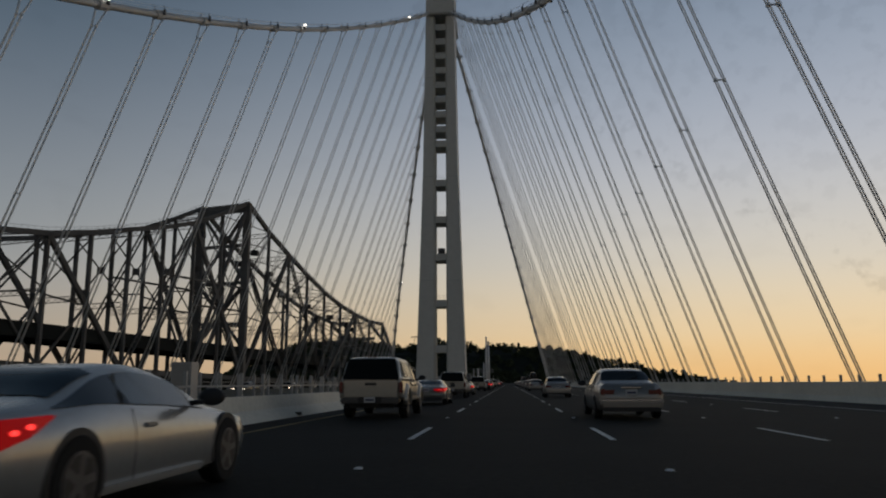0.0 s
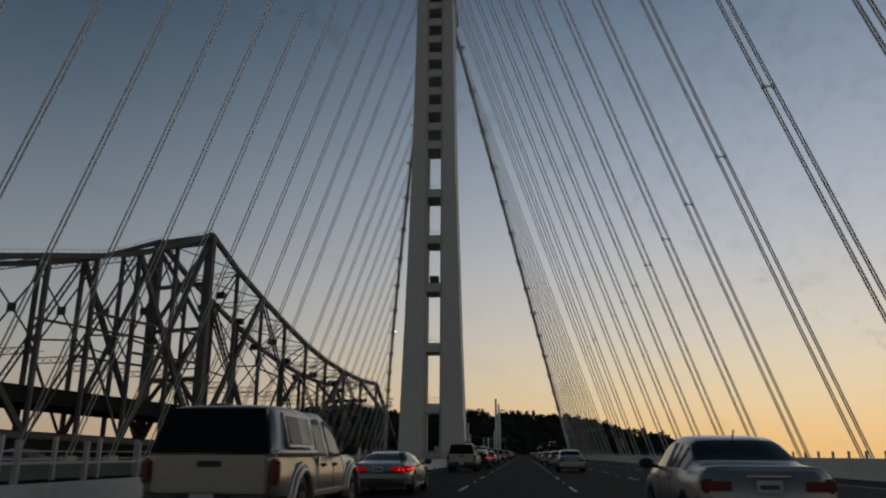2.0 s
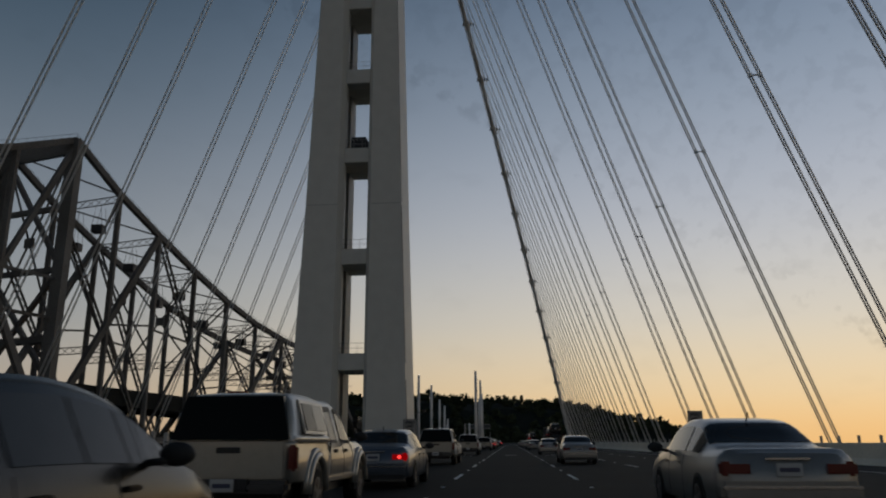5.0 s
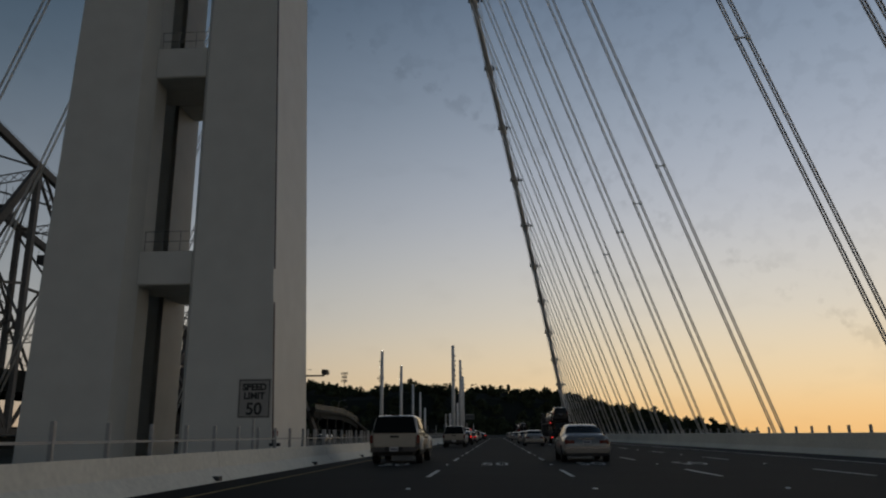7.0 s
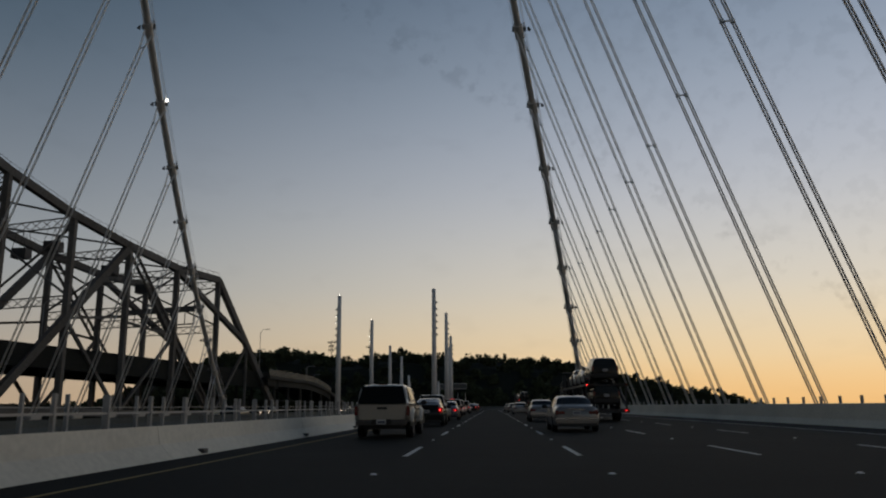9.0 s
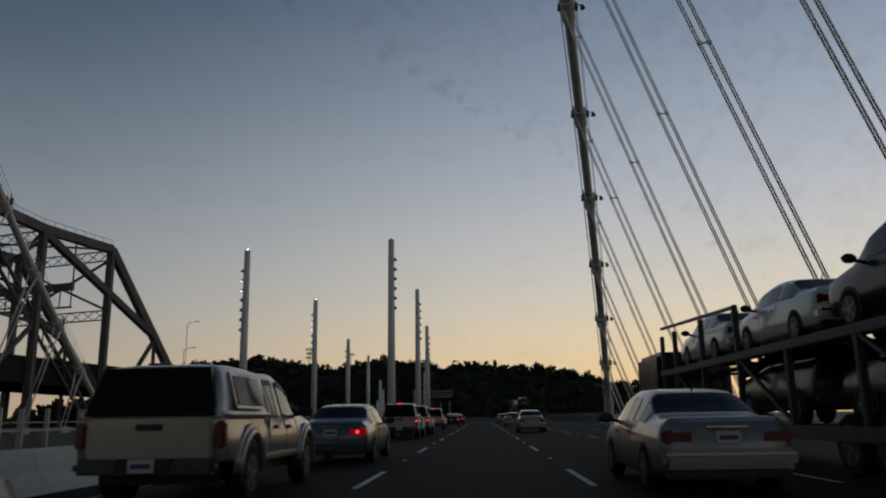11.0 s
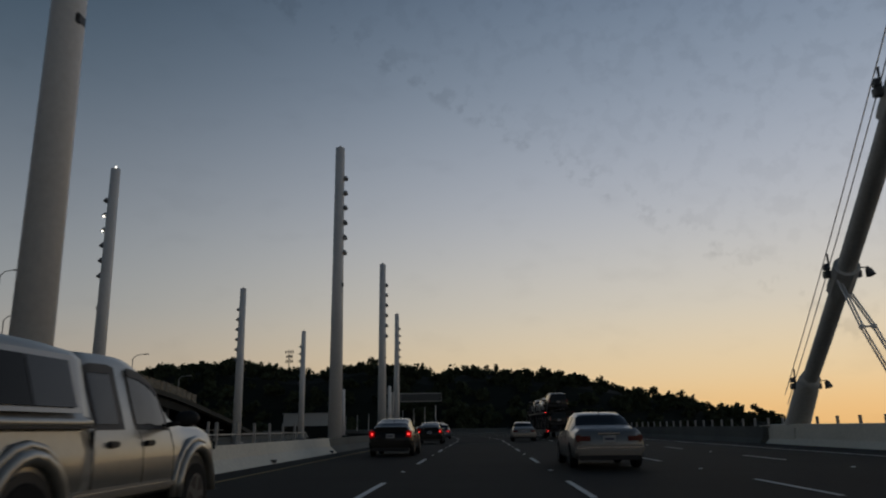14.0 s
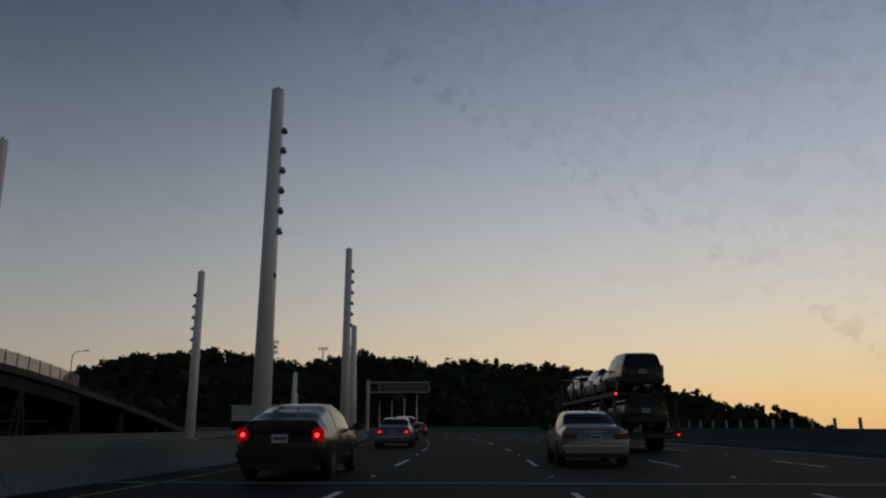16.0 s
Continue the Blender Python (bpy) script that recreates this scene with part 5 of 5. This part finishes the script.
            part("wheel_flare", bm, CHAMPAGNE, ob, smooth=True)
        mirror(sx * (w + 0.04), 3.62, 1.10, ob, BLACK_PLASTIC_AND_SHADE)
        for yy in (2.28, 3.02):
            part("door_handle", boxed((sx * (w - 0.01) - 0.015, yy, 0.93), (sx * (w - 0.01) + 0.03, yy + 0.18, 0.985), 0.012), BLACK_PLASTIC_AND_SHADE, ob)
        for yy in (2.95, 3.75):
            near = min(rings, key=lambda rg: abs(rg[0].y - yy))
            part("door_seam", rod(bmesh.new(), [near[c] for c in ((1, 2, 3, 4) if sx > 0 else (14, 13, 12, 11))], 0.006, 4), BLACK_PLASTIC_AND_SHADE, body)
        part("headlamp", boxed((sx * 0.68 - 0.16, 5.12, 0.80), (sx * 0.68 + 0.16, 5.25, 0.98), 0.04), LIGHT_GLASS, ob)
    part("tailgate", boxed((-0.78, -0.035, 0.62), (0.78, 0.04, 1.10), 0.025), CHAMPAGNE, ob)
    part("tailgate_handle", boxed((-0.17, -0.05, 0.95), (0.17, -0.03, 1.03), 0.012), BLACK_PLASTIC_AND_SHADE, ob)
    bm = boxed((-0.87, -0.18, 0.44), (0.87, 0.05, 0.61), 0.05)
    part("rear_bumper", bm, DULL_CHROME, ob, "dull chrome step bumper")
    part("bumper_step", boxed((-0.34, -0.195, 0.47), (0.34, -0.1, 0.625), 0.015), BLACK_PLASTIC_AND_SHADE, ob)
    plate(-0.196, 0.465, ob)
    part("underbody", boxed((-0.7, 0.15, 0.30), (0.7, 5.0, 0.52), 0.05), BLACK_PLASTIC_AND_SHADE, ob)
    return ob


LEFT = -3.45
first = {}


def put(kind, x, y, turn=0):
    m = pose(x + bend(y), y, 0, 0, 0, turn + (math.degrees(math.atan((y - 340) / 380)) if y > 340 else 0))
    if kind not in first:
        first[kind] = MAKE[kind]()
        first[kind].matrix_basis = m
        return first[kind]
    return copy_thing(first[kind], m)


MAKE = {
    "sedan": lambda: saloon("sedan_car", "older silver four-door sedan with unlit dark red lamps", SEDAN, SILVER, SEG_SEDAN, False, sedan_rear, 3.75, 0.98, group=TRAFFIC),
    "blue": lambda: saloon("sedan_car", "slate blue compact sedan with lit red tail lamps", SEDAN, BLUE_PAINT, SEG_SEDAN, True, sedan_rear, 3.75, 0.98, group=TRAFFIC),
    "hatch": lambda: saloon("hatchback_car", "black five-door hatchback with lit red tail lamps", HATCH, BLACK_PAINT, SEG_HATCH, True, hatch_rear, 3.50, 0.86, group=TRAFFIC),
    "suv": lambda: saloon("suv_car", "tan sport utility car with unlit lamps", SUV, TAN_PAINT, SEG_SUV, False, suv_rear, 3.62, 0.90, r=0.35, group=TRAFFIC),
    "maroon": lambda: saloon("sedan_car", "dark maroon sedan with lit red tail lamps", SEDAN, MAROON, SEG_SEDAN, True, sedan_rear, 3.75, 0.98, group=TRAFFIC),
    "coupe": lambda: saloon("coupe_car", "pale silver two-door coupe with lit red tail lamps", COUPE, PEARL, SEG_COUPE, True, coupe_rear, 3.72, 0.92, r=0.34, group=TRAFFIC),
    "pickup": make_pickup,
    "braking_pickup": lambda: make_pickup(True),
    "dark_suv": lambda: saloon("suv_car", "new black sport utility car on the transporter", SUV, BLACK_PAINT, SEG_SUV, False, suv_rear, 3.62, 0.90, r=0.35, group="cars on the transporter"),
    "white_car": lambda: saloon("sedan_car", "new white sedan on the transporter", SEDAN, WHITE_PAINT, SEG_SEDAN, False, sedan_rear, 3.75, 0.98, group="cars on the transporter"),
    "oncoming": lambda: saloon("sedan_car", "dark sedan with lit headlamps on the neighbouring deck", SEDAN, BLACK_PAINT, SEG_SEDAN, False, sedan_rear, 3.75, 0.98, group="oncoming traffic"),
}


def make_transporter():
    ob = thing("car_transporter", "dark open two-deck car transporter trailer with its tractor", "truck", TRAFFIC)
    L = 16.5
    for sx in (-1, 1):
        part("lower_rail", boxed((sx * 1.25 - 0.08, 0, 0.55), (sx * 1.25 + 0.08, L, 0.80), 0.02), DARK_METAL, ob)
        part("upper_rail", boxed((sx * 1.25 - 0.07, 0.3, 2.22), (sx * 1.25 + 0.07, L, 2.40), 0.02), DARK_METAL, ob)
        for y in (0.6, 3.4, 6.2, 9.0, 11.8, 14.6, 16.2):
            part("post", boxed((sx * 1.25 - 0.06, y - 0.07, 0.75), (sx * 1.25 + 0.06, y + 0.07, 2.3 if y < 8 else 3.5), 0.015), DARK_METAL, ob)
        for y in (0.6, 6.2, 11.8):
            part("brace", beam(bmesh.new(), (sx * 1.25, y, 0.8), (sx * 1.25, y + 2.8, 2.25), 0.07), DARK_METAL, ob)
        part("top_guard", beam(bmesh.new(), (sx * 1.25, 9.0, 3.45), (sx * 1.25, 16.2, 3.75), 0.08), DARK_METAL, ob)
        for y in (3.0, 4.2, 14.0, 19.4):
            wheel(sx * 1.05, y, 0.50, 0.32, ob, sx)
        a, b = sorted((sx * 1.24, sx * 0.98))
        tail("tail_lamp", (a, -0.06, 0.60), (b, 0.02, 0.74), ob, TAIL_LIT, TAIL_CORE, 0.02)
        tail("deck_lamp", (sx * 1.25 - 0.07, 0.22, 2.25), (sx * 1.25 + 0.07, 0.30, 2.37), ob, TAIL_LIT if sx < 0 else TAIL_DARK, TAIL_CORE if sx < 0 else None, 0.01)
    for z, y0 in ((0.78, 0.0), (2.38, 0.3)):
        for x in (-0.75, 0.75):
            part("runway", boxed((x - 0.35, y0, z - 0.04), (x + 0.35, L, z), 0.01), DARK_METAL, ob)
    for y in (0.2, 5.5, 11.0, 16.3):
        part("cross_member", boxed((-1.2, y - 0.08, 0.58), (1.2, y + 0.08, 0.72), 0.01), DARK_METAL, ob)
        part("cross_member", boxed((-1.2, y + 0.3, 2.24), (1.2, y + 0.46, 2.33), 0.01), DARK_METAL, ob)
    part("ramp", boxed((-1.15, -0.5, 0.55), (1.15, 0.0, 0.66), 0.02), DARK_METAL, ob)
    part("chassis", boxed((-0.5, 13.0, 0.5), (0.5, 21.0, 0.8), 0.04), DARK_METAL, ob)
    cab = part("cab", boxed((-1.22, 17.2, 0.8), (1.22, 20.6, 3.1), 0.15), BLACK_PAINT, ob)
    part("windscreen", boxed((-1.05, 20.58, 1.9), (1.05, 20.62, 2.8), 0.02), GLASS, cab)
    return ob


MAKE["transporter"] = make_transporter
for y in (19.2, 50.6, 92.0, 111.0, 140.6, 170.4, 211.0, 231.0, 270.4, 300.3, 339.2):
    put("sedan", 3.35, y)
for x, y in ((-4.0, 19.6), (-3.9, 50.0), (-3.8, 90.5), (-3.9, 111.0), (-3.85, 139.6), (-3.85, 169.3), (-3.66, 206.0), (-3.9, 230.0), (-4.05, 259.8), (-4.05, 268.0), (-4.0, 284.9)):
    put("pickup" if y < 235 else "braking_pickup", x, y)
for x, y in ((-3.93, 1.95), (-3.9, 33.4), (-3.9, 62.0)):
    put("coupe", x, y)
for y in (103.0, 221.0, 311.0, 333.8):
    put("hatch", LEFT, y)
for y in (119.5, 239.0, 356.0):
    put("blue", LEFT, y)
put("suv", LEFT, 373.0)
for x, y in ((LEFT, 390.0), (0.0, 412.0), (3.4, 452.0)):
    put("maroon", x, y)
for y in (229.5, 350.5):
    put("transporter", 7.35, y)
    put("dark_suv", 7.35, y + 0.6).location.z = 2.38
    put("white_car", 7.35, y + 5.6).location.z = 2.38
    put("white_car", 7.35, y + 10.9).location.z = 2.38
    put("dark_suv", 7.35, y + 0.5).location.z = 0.78
    put("dark_suv", 7.35, y + 6.0).location.z = 0.78
for x, y in ((-27, 60), (-31, 88), (-34.5, 118), (-27, 165), (-31, 205), (-27, 262), (-34.5, 300), (-31, 345)):
    put("oncoming", x, y, 180).location.z = -0.15
